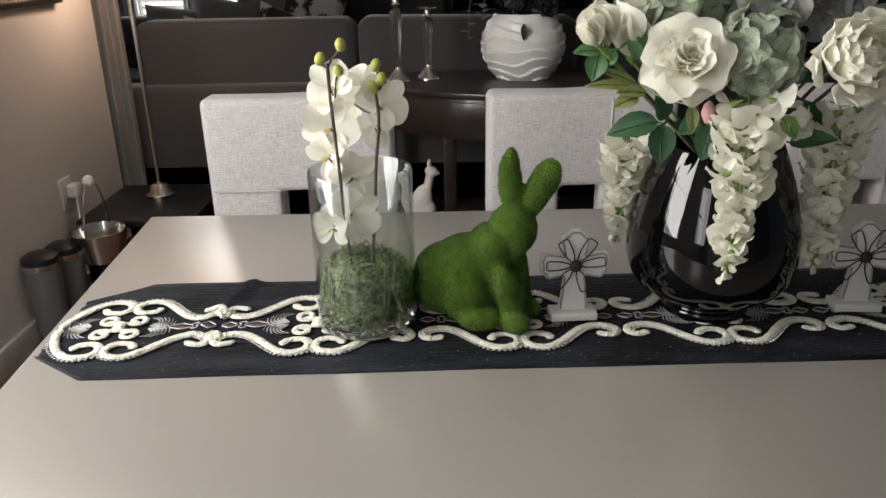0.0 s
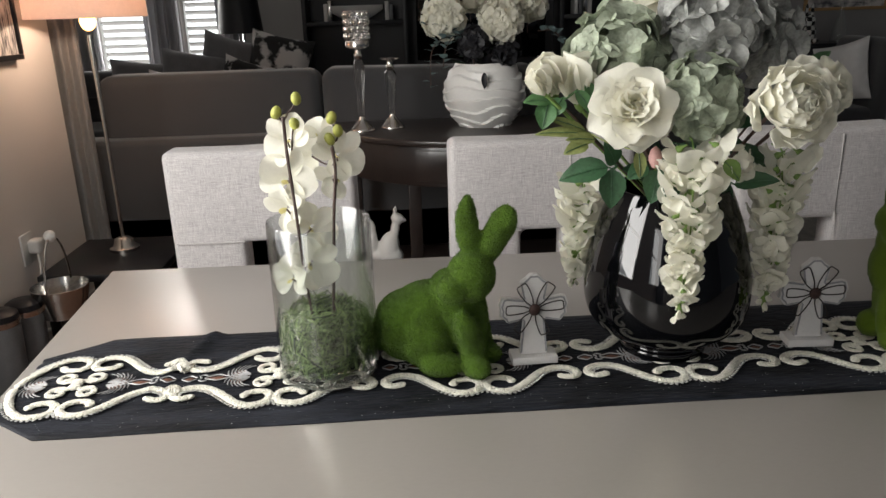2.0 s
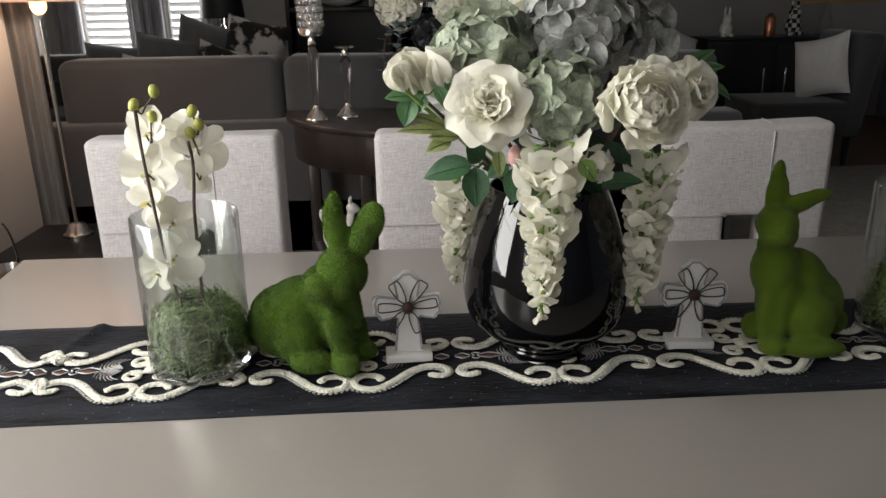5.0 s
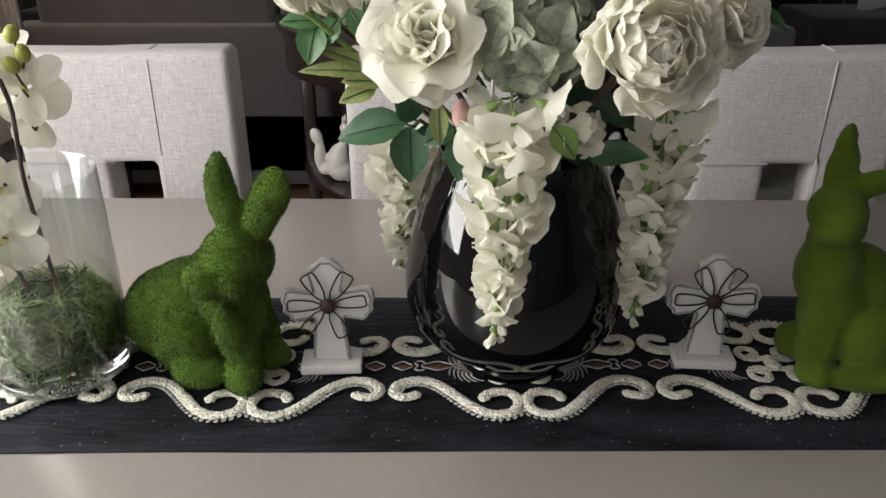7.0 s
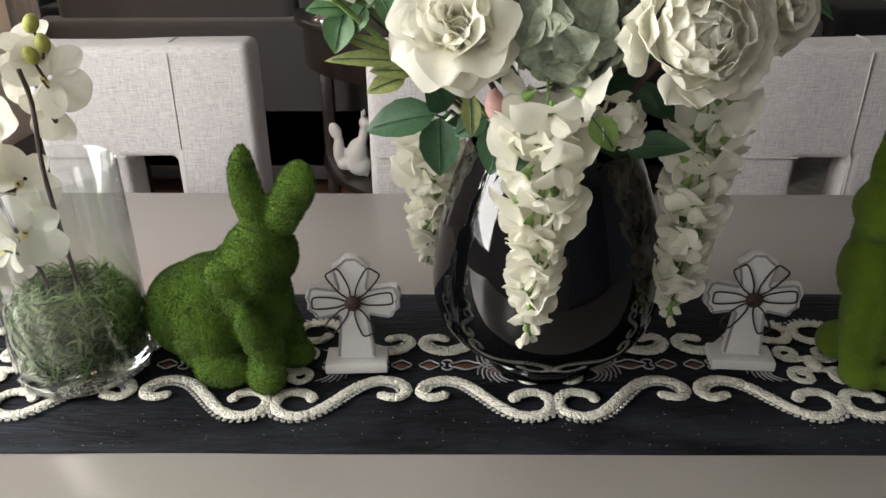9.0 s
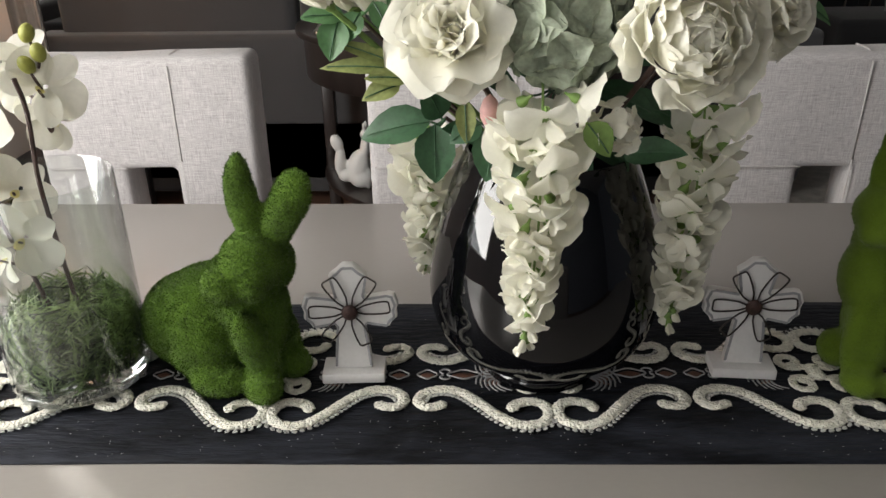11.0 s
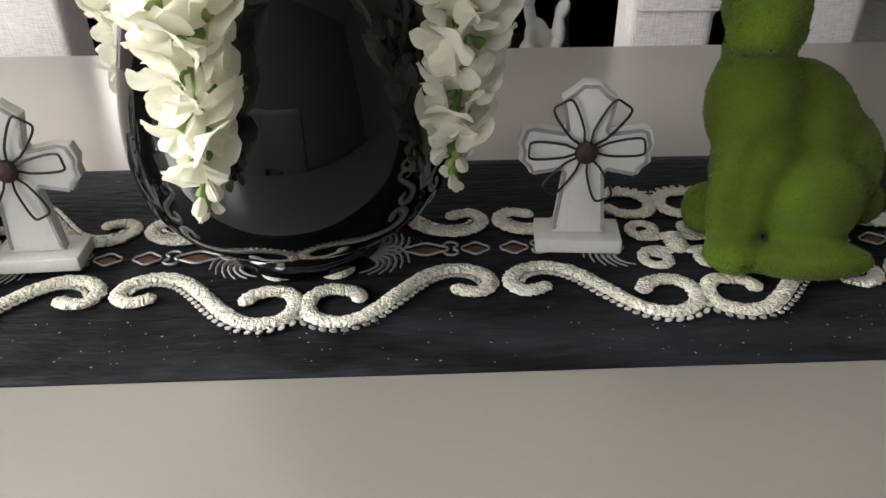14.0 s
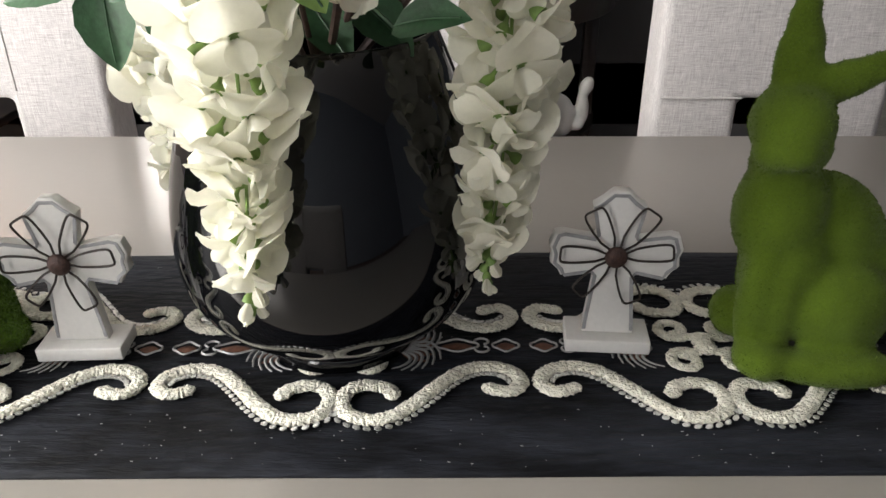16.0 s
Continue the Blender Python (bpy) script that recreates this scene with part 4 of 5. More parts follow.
# ---- petals ----
def petal(length, width, cup=0.3, bend=0.4, ruffle=0.0, shape=0.62, nu=8, nv=7, seed=0, notch=0.0, blunt=0.5, frill=0.0):
    """A petal that starts at the origin and runs along y, its inner side up (+z)."""
    rng = random.Random(seed)
    ph, ph2, ph3 = rng.uniform(0, 6), rng.uniform(0, 6), rng.uniform(0, 6)
    v = []
    y = z = last = 0.0
    for i in range(nu):
        u = math.sin(0.5 * math.pi * i / (nu - 1))
        a = bend * (u ** 1.5)
        y += length * (u - last) * math.cos(a)
        z -= length * (u - last) * math.sin(a)
        last = u
        k = (u - shape) / (shape if u < shape else 1.0 - shape)
        w = width / 2 * max(0.16 if u < shape else 0.10, max(0.0, 1 - abs(k) ** 2.2) ** (0.8 if u < shape else blunt))
        for j in range(nv):
            s = 2 * j / (nv - 1) - 1
            q = 2 * s * w / width
            back = -0.05 * width * q * q * u
            rf = ruffle * width * u * u * math.sin(ph + q * 5.0 + u * 2)
            rf += frill * width * u ** 4 * (math.sin(ph2 + q * 9.0) + 0.6 * math.sin(ph3 + q * 17.0))
            back += frill * length * 0.45 * u ** 5 * (math.sin(ph3 + q * 8.0) + 0.7 * math.sin(ph + q * 15.0))
            tip = notch * length * max(0.0, 1 - 2.5 * abs(q)) * (u ** 6)
            v.append((s * w, y + back - tip, z + cup * width * 0.5 * q * q * (1 - 0.35 * u) + rf))
    return v, grid_faces(nu, nv)


def joined(*pieces):
    """Petals that grow together at their roots: one connected blossom."""
    bm = bmesh.new()
    for (v, f), m in pieces:
        a = np.array(m)
        nv = f[0][3] - f[0][0]
        pts = np.asarray(v, float)
        pts[:nv] = 0.0
        pts = pts @ a[:3, :3].T
        vs = [bm.verts.new(q) for q in pts]
        for q in f:
            bm.faces.new([vs[i] for i in q])
    bmesh.ops.remove_doubles(bm, verts=bm.verts[:], dist=2e-5)
    bm.verts.index_update()
    v, f = [tuple(q.co) for q in bm.verts], [tuple(q.index for q in fc.verts) for fc in bm.faces]
    bm.free()
    return v, f


def aim(origin, axis, spin=0):
    """A pose at origin whose z points along axis."""
    q = Vector(axis).to_track_quat("Z", "Y").to_matrix().to_4x4()
    return Matrix.Translation(origin) @ q @ pose(0, 0, 0, 0, 0, spin)


def petal_pose(phi, tilt, r0=0.0, h=0.0):
    """Stands a petal on a flower's axis: phi round it, tilt outwards, inner side to the axis."""
    l = Vector((math.sin(tilt) * math.cos(phi), math.sin(tilt) * math.sin(phi), math.cos(tilt)))
    n = Vector((-math.cos(tilt) * math.cos(phi), -math.cos(tilt) * math.sin(phi), math.sin(tilt)))
    x = l.cross(n)
    m = Matrix((x, l, n)).transposed().to_4x4()
    m.translation = (r0 * math.cos(phi), r0 * math.sin(phi), h)
    return m


def full_flower(name, at, axis, size, kind, label, mats, seed, group):
    """A rose or a peony: petals in turning layers, tight inside and open outside."""
    rng = random.Random(seed)
    fl = thing(name, label, "flower", (0, 0, 0), 0, group)
    fl.matrix_world = aim(at, axis, rng.uniform(0, 360))
    rings = {"rose": ((3, -16, 0.40, 0.40), (4, -10, 0.44, 0.48), (5, 0, 0.47, 0.56), (6, 14, 0.50, 0.66), (6, 36, 0.55, 0.80), (7, 66, 0.60, 0.86)),
             "peony": ((4, 10, 0.30, 0.34), (7, 26, 0.34, 0.38), (9, 44, 0.38, 0.42), (11, 62, 0.42, 0.46), (11, 82, 0.44, 0.50), (10, 102, 0.46, 0.54)),
             "bud": ((3, 0, 0.82, 0.62), (3, 5, 0.88, 0.78), (4, 10, 0.88, 0.84))}[kind]
    for k, (n, tilt, ln, wd) in enumerate(rings):
        outer = k / (len(rings) - 1)
        ruf = {"rose": 0.03 + 0.08 * outer, "peony": 0.11, "bud": 0.02}[kind]
        bend = {"rose": -0.75 + 1.9 * outer, "peony": -0.95 + 0.1 * outer, "bud": -0.75 + 0.35 * outer}[kind]
        cup = {"rose": 1.05 - 0.75 * outer, "peony": 0.62, "bud": 0.8}[kind]
        frill = {"rose": 0.004 + 0.022 * outer, "peony": 0.040, "bud": 0.008}[kind]
        me = Geo().add(*petal(size * ln, size * wd, cup, bend, ruf, 0.66, seed=seed + k, nu=12, nv=15, notch=0.02, blunt=0.34, frill=frill)).mesh("petal", mats[1] if outer < 0.35 else mats[0], True, 180)
        for i in range(n):
            phi = 2 * math.pi * (i + 0.5 * (k % 2)) / n + rng.uniform(-0.3, 0.3)
            at_h = size * 0.32
            globe = petal_pose(phi, radians(tilt - 34 + rng.uniform(-12, 12)), at_h * math.sin(radians(tilt)) * rng.uniform(0.9, 1.1), at_h * math.cos(radians(tilt)))
            m = globe if kind == "peony" else petal_pose(phi, radians(tilt + rng.uniform(-10, 10)), size * (0.015 + 0.05 * outer), -size * 0.16 * (1 - outer))
            part("petal", me, mats[0], fl, m=m @ Matrix.Scale(rng.uniform(0.84, 1.1), 4))
    if kind != "bud":
        part("heart", ellipsoid((0, 0, 0.06 * size), (0.10 * size, 0.09 * size, 0.20 * size) if kind == "rose" else (0.30 * size, 0.30 * size, 0.28 * size)), mats[1], fl, "cream heart of tight petals")
    part("calyx", lathe([(0, -0.30 * size), (0.03 * size, -0.26 * size), (0.10 * size, -0.17 * size), (0.12 * size, -0.08 * size), (0, -0.04 * size)], 12), LIME, fl, "green calyx")
    return fl


def stem(fl_name, points, r, mat=STEM, parent=None):
    return part(fl_name, tube(smooth_line(points, 6), r, 6), mat, parent)


IN_VASE = "flowers in the black vase"
NECK = (0.468, 1.200, 0.98)
blooms = [("rose", (0.372, 1.090, 1.166), (-0.08, -0.88, 0.42), 0.094, "rose", "open white silk rose", (PETAL, CREAM), 11),
          ("peony", (0.550, 1.040, 1.170), (0.10, -0.95, 0.25), 0.092, "peony", "full white silk peony with a cream heart", (PETAL, PETAL), 23),
          ("rose", (0.640, 1.110, 1.178), (0.55, -0.75, 0.30), 0.070, "rose", "open white silk rose beside the peony", (PETAL, CREAM), 37),
          ("rose", (0.472, 1.285, 1.300), (0.05, -0.30, 0.95), 0.110, "rose", "open white silk rose", (PETAL, CREAM), 31),
          ("rose_bud", (0.312, 1.155, 1.175), (-0.15, -0.20, 0.95), 0.075, "bud", "half-open white silk rose bud", (PETAL, PETAL), 41),
          ("rose_bud", (0.275, 1.160, 1.185), (-0.30, -0.25, 0.9), 0.062, "bud", "half-open white silk rose bud", (PETAL, PETAL), 43),
          ("rose_bud", (0.258, 1.125, 1.190), (-0.5, -0.3, 0.8), 0.045, "bud", "small white silk rose bud", (PETAL, PETAL), 47)]
for name, at, ax, size, kind, label, mats, seed in blooms:
    fl = full_flower(name, at, ax, size, kind, label, mats, seed, IN_VASE)
    inv = fl.matrix_world.inverted()
    pts = [Vector(at) - 0.2 * size * Vector(ax).normalized(), (Vector(at) * 0.4 + Vector(NECK) * 0.6), Vector(NECK)]
    stem("stem", [inv @ Vector(p) for p in pts], 0.0028, LIME if kind == "bud" else STEM, fl)


pink = material("pale_pink_silk", (0.62, 0.36, 0.33), 0.6, var=0.15, scale=60, through_light=0.2)
bud = thing("rose_bud", "small closed pale pink silk rose bud", "flower", (0.402, 1.085, 1.100), 0, IN_VASE)
part("petal", lathe([(0, -0.014), (0.004, -0.013), (0.0085, -0.004), (0.009, 0.003), (0.006, 0.012), (0.0, 0.017)], 14), pink, bud)
for k in range(4):
    part("sepal", petal(0.020, 0.009, 0.6, -0.35, 0, 0.5, 6, 5), LIME, bud, m=petal_pose(k * math.pi / 2, 0.35, 0.0035, -0.013))
stem("stem", [(0, 0, -0.012), (0.02, 0.04, -0.05), (0.066, 0.115, -0.12)], 0.0015, LIME, bud)


def hydrangea(at, size, mat, label, seed, n=42, facing=(0, -0.4, 0.9), floret=0.046, group=IN_VASE):
    """A round head of four-petalled florets."""
    rng = random.Random(seed)
    h = thing("hydrangea", label, "flower", at, 0, group)
    tilts = (58, 66, 62, 72)
    me = Geo().add(*joined(*[(petal(floret * 0.62, floret * 0.62, 0.34, 0.10 + 0.18 * k, 0.07, 0.55, 9, 9, seed + k, 0.0, 0.62, 0.02), petal_pose(k * math.pi / 2 + 0.1 * k, radians(tilts[k]))) for k in range(4)])).mesh("floret", mat, True, 180)
    for i in range(n):
        z = 1 - 1.45 * (i + 0.5) / n
        r, a = math.sqrt(max(0, 1 - z * z)), i * 2.39996
        d = Vector((r * math.cos(a), r * math.sin(a), z)) + Vector((rng.uniform(-.15, .15), rng.uniform(-.15, .15), rng.uniform(-.15, .15)))
        d.normalize()
        q = Vector((0, 0, 1)).rotation_difference(Vector(facing).normalized())
        d = q @ d
        part("floret", me, mat, h, m=aim(d * size * rng.uniform(0.74, 1.06), d, rng.uniform(0, 360)) @ Matrix.Scale(rng.uniform(0.85, 1.2), 4))
    inv = h.matrix_world.inverted()
    stem("stem", [inv @ Vector(p) for p in (at, Vector(at) * 0.4 + Vector(NECK) * 0.6, NECK)] if group == IN_VASE else [(0, 0, 0), (0, 0, -0.06), (0, 0, -0.12)], 0.003, STEM, h)
    return h


hydrangea((0.497, 1.165, 1.262), 0.060, GREY, "grey silk hydrangea head", 3, 38, (0.0, -0.5, 0.85), 0.060)
hydrangea((0.372, 1.185, 1.225), 0.055, SAGE, "sage green silk hydrangea head", 5, 28, (-0.2, -0.5, 0.8), 0.060)
hydrangea((0.468, 1.110, 1.175), 0.048, SAGE, "sage green silk hydrangea head", 7, 28, (0.1, -0.9, 0.4), 0.050)
hydrangea((0.575, 1.215, 1.230), 0.055, GREY, "grey silk hydrangea head", 9, 28, (0.3, -0.3, 0.9), 0.064)
hydrangea((0.508, 1.070, 1.092), 0.016, PETAL, "small white silk blossom cluster", 15, 10, (0.2, -0.9, -0.1), 0.024)


def wisteria(top, tip, radius, n, seed, group=IN_VASE):
    """A hanging spray: florets round a drooping stalk, smaller towards its tip."""
    rng = random.Random(seed)
    w = thing("wisteria_spray", "hanging spray of white silk wisteria blossoms", "flower spray", tip, 0, group)
    metas = []
    for k in range(4):
        pieces = []
        for phi, tilt, ln, wd, cup, bend in ((1.57, 56, 0.035, 0.040, 0.30, 0.55), (-0.3, 50, 0.028, 0.026, 0.45, 0.35), (3.44, 50, 0.028, 0.026, 0.45, 0.35), (4.7, 28, 0.021, 0.018, 0.9, -0.4)):
            pieces.append((petal(ln, wd, cup, bend + 0.16 * k, 0.07, 0.60, 8, 8, seed + 5 * k, 0.03, 0.40, 0.014), petal_pose(phi + 0.2 * k, radians(tilt + 5 * k))))
        metas.append(Geo().add(*joined(*pieces)).mesh("floret", PETAL, True, 180))
    bud = Geo().add(*petal(0.018, 0.012, 0.9, -0.6, 0, 0.62, 5, 5), petal_pose(0, 0.35)).add(*petal(0.018, 0.012, 0.9, -0.6, 0, 0.62, 5, 5), petal_pose(2.1, 0.35)).add(*petal(0.018, 0.012, 0.9, -0.6, 0, 0.62, 5, 5), petal_pose(4.2, 0.35)).mesh("bud", PETAL)
    green = Geo().add(*lathe([(0, -0.012), (0.0012, -0.012), (0.0017, -0.007), (0.0044, -0.003), (0.0050, 0.0015), (0, 0.001)], 8)).mesh("calyx", LIME)
    a, b = Vector(top) - Vector(tip), Vector((0, 0, 0))
    for i in range(n):
        s = i / (n - 1)
        c = a.lerp(b, s)
        ang = i * 2.39996
        r = radius * (1 - 0.80 * max(0.0, s - 0.35) / 0.65) * rng.uniform(0.55, 1.0)
        d = Vector((math.cos(ang), math.sin(ang), -0.75 + rng.uniform(-.4, .3))).normalized()
        if s > 0.90:
            d = Vector((math.cos(ang) * 0.5, math.sin(ang) * 0.5, -0.9)).normalized()
        p = c + Vector((d.x, d.y, d.z * 0.4)) * r
        k = rng.uniform(0.85, 1.12) * (1.07 - 0.30 * s)
        m = aim(p, d, rng.uniform(0, 360)) @ Matrix.Scale(k, 4)
        part("bud" if s > 0.88 else "floret", bud if s > 0.88 else metas[i % 4], PETAL, w, m=m)
        part("calyx", green, LIME, w, m=m)
    stem("stalk", [a + Vector((0.002, 0.05, 0.0)), a + Vector((0, 0.01, -0.01)), a.lerp(b, 0.5) + Vector((0.004, 0, 0)), b + Vector((0, 0, 0.01))], 0.0012, LIME, w)
    return w


wisteria((0.446, 1.055, 1.125), (0.437, 1.050, 0.883), 0.030, 44, 2)
wisteria((0.338, 1.225, 1.045), (0.331, 1.255, 0.862), 0.022, 28, 4)
wisteria((0.606, 1.130, 1.095), (0.592, 1.122, 0.862), 0.026, 38, 6)
wisteria((0.622, 1.195, 1.075), (0.618, 1.195, 0.905), 0.020, 18, 8)


def leaf_geo(length, width, fold=0.35, bend=0.5, serr=0.0, nu=11):
    """A leaf along y: pointed, folded a little along its midrib, with a toothed rim."""
    v = []
    y = z = 0.0
    for i in range(nu):
        u = i / (nu - 1)
        a = bend * u
        if i:
            y += length / (nu - 1) * math.cos(a)
            z -= length / (nu - 1) * math.sin(a)
        w = width / 2 * (math.sin(math.pi * u ** 0.78) ** 0.8 if 0 < u < 1 else 0.02) * (1 + serr * (i % 2))
        for s in (-1, -0.5, 0, 0.5, 1):
            v.append((s * w, y, z + fold * w * abs(s) + 0.04 * w * math.sin(7 * u + 3 * s)))
    return v, grid_faces(nu, 5)


def leaf_between(name, base, tip, width, mat, parent, up=(0, -0.6, 0.8), bend=0.4, serr=0.05):
    b, t = Vector(base), Vector(tip)
    l = (t - b).normalized()
    n = Vector(up) - l * l.dot(Vector(up))
    n.normalize()
    x = l.cross(n)
    m = Matrix((x, l, n)).transposed().to_4x4()
    m.translation = b
    me = Geo().add(*leaf_geo((t - b).length * 1.03, width, 0.3, bend, serr)).mesh(name, mat)
    ob = part(name, me, mat, parent, m=parent.matrix_world.inverted() @ m)
    rib = tube([(0, 0.001 + (t - b).length * s * math.cos(bend * s * 0.5), -(t - b).length * s * math.sin(bend * s * 0.5) + 0.0006) for s in np.linspace(0, 0.9, 8)], 0.0007, 4)
    part("midrib", rib, LEAF, ob)
    return ob


def leaf_spray(label, root, leaves, mat, width, up=(0, -0.7, 0.7)):
    sp = thing("leaf_spray", label, "leaf spray", root, 0, IN_VASE)
    inv = sp.matrix_world.inverted()
    for base, tip, *rest in leaves:
        leaf_between("leaf", base, tip, (rest[0] if rest else width), mat, sp, up)
        stem("leaf_stalk", [inv @ Vector(root), inv @ (Vector(root) * 0.5 + Vector(base) * 0.5 + Vector((0, 0, -0.004))), inv @ Vector(base)], 0.0012, mat, sp)
    stem("stalk", [inv @ Vector(root), inv @ (Vector(root) * 0.5 + Vector(NECK) * 0.5), inv @ Vector(NECK)], 0.002, STEM, sp)
    return sp


leaf_spray("dark green silk rose leaves at the vase's rim", (0.362, 1.125, 1.085),
           [((0.348, 1.122, 1.082), (0.279, 1.120, 1.074), 0.040), ((0.352, 1.120, 1.080), (0.352, 1.105, 1.026), 0.038), ((0.358, 1.125, 1.085), (0.345, 1.115, 1.118), 0.032)], LEAF, 0.034)
leaf_spray("dark green silk rose leaves below the open rose", (0.405, 1.100, 1.090),
           [((0.395, 1.095, 1.088), (0.366, 1.085, 1.076), 0.026), ((0.410, 1.092, 1.084), (0.398, 1.075, 1.040), 0.036), ((0.430, 1.085, 1.086), (0.418, 1.060, 1.046), 0.030), ((0.45, 1.09, 1.09), (0.474, 1.06, 1.085), 0.026)], LEAF, 0.032)
leaf_spray("yellow-green silk lily leaves", (0.320, 1.140, 1.130),
           [((0.318, 1.135, 1.128), (0.248, 1.125, 1.140), 0.018), ((0.318, 1.135, 1.132), (0.262, 1.130, 1.160), 0.016), ((0.320, 1.130, 1.115), (0.285, 1.118, 1.108), 0.024), ((0.33, 1.13, 1.12), (0.290, 1.12, 1.128), 0.020), ((0.38, 1.09, 1.11), (0.382, 1.075, 1.075), 0.018)], LEAF2, 0.02)
leaf_spray("fresh green silk rose leaves beside the buds", (0.280, 1.150, 1.175),
           [((0.270, 1.145, 1.175), (0.232, 1.135, 1.180), 0.024), ((0.265, 1.140, 1.172), (0.255, 1.125, 1.140), 0.030), ((0.285, 1.14, 1.178), (0.268, 1.13, 1.155), 0.024), ((0.30, 1.12, 1.19), (0.318, 1.10, 1.165), 0.020), ((0.315, 1.13, 1.2), (0.335, 1.115, 1.16), 0.022)], FRESH, 0.026)
leaf_spray("green silk twig with drooping leaves", (0.640, 1.220, 1.185),
           [((0.660, 1.225, 1.190), (0.740, 1.270, 1.235), 0.020), ((0.690, 1.240, 1.190), (0.752, 1.260, 1.205), 0.020), ((0.700, 1.245, 1.180), (0.745, 1.255, 1.140), 0.026), ((0.72, 1.25, 1.17), (0.772, 1.262, 1.150), 0.022), ((0.65, 1.21, 1.19), (0.69, 1.20, 1.215), 0.020)], FRESH, 0.022)
leaf_spray("lime green new leaf beside the hanging blossoms", (0.480, 1.060, 1.105), [((0.482, 1.050, 1.100), (0.502, 1.035, 1.078), 0.026)], LIME, 0.024)
leaf_spray("dark green leaves deep inside the bouquet", (0.470, 1.180, 1.100),
           [((0.43, 1.15, 1.10), (0.39, 1.11, 1.14), 0.03), ((0.50, 1.14, 1.11), (0.55, 1.10, 1.10), 0.03), ((0.52, 1.15, 1.10), (0.60, 1.12, 1.08), 0.032), ((0.47, 1.13, 1.10), (0.46, 1.08, 1.13), 0.03), ((0.42, 1.2, 1.12), (0.36, 1.18, 1.15), 0.03), ((0.54, 1.2, 1.12), (0.62, 1.18, 1.15), 0.03), ((0.40, 1.13, 1.06), (0.37, 1.09, 1.09), 0.03), ((0.53, 1.12, 1.05), (0.57, 1.08, 1.07), 0.03), ((0.47, 1.16, 1.06), (0.50, 1.115, 1.035), 0.034), ((0.50, 1.17, 1.06), (0.54, 1.135, 1.035), 0.034), ((0.45, 1.16, 1.06), (0.44, 1.12, 1.045), 0.03)], LEAF, 0.03)


# ---- orchids and moss in the glass vases ----
def orchid_flower(parent, at, axis, size, seed):
    rng = random.Random(seed)
    f = new("blossom")
    f.empty_display_size = 0.02
    f.parent = parent
    f.matrix_basis = aim(at, axis, rng.uniform(-70, 70))
    big = Geo().add(*petal(size * 0.46, size * 0.50, 0.42, 0.15 + 0.5 * rng.random(), 0.05, 0.62, 8, 8, seed)).mesh("petal", PETAL, True, 180)
    thin = Geo().add(*petal(size * 0.46, size * 0.30, 0.45, -0.2 + 0.7 * rng.random(), 0.04, 0.62, 7, 6, seed)).mesh("sepal", PETAL, True, 180)
    for a, me, nm, t in ((15, big, "petal", 74), (165, big, "petal", 74), (90, thin, "sepal", 78), (218, thin, "sepal", 80), (322, thin, "sepal", 80)):
        part(nm, me, PETAL, f, m=petal_pose(radians(a), radians(t - rng.uniform(0, 22)), 0.002))
    lip = Geo().add(*petal(size * 0.20, size * 0.11, 0.9, -0.8, 0.02, 0.62, 6, 6, seed)).mesh("lip", YELLOW)
    part("lip", lip, YELLOW, f, "pale yellow lip", m=petal_pose(radians(270), radians(38), 0.003))
    return f


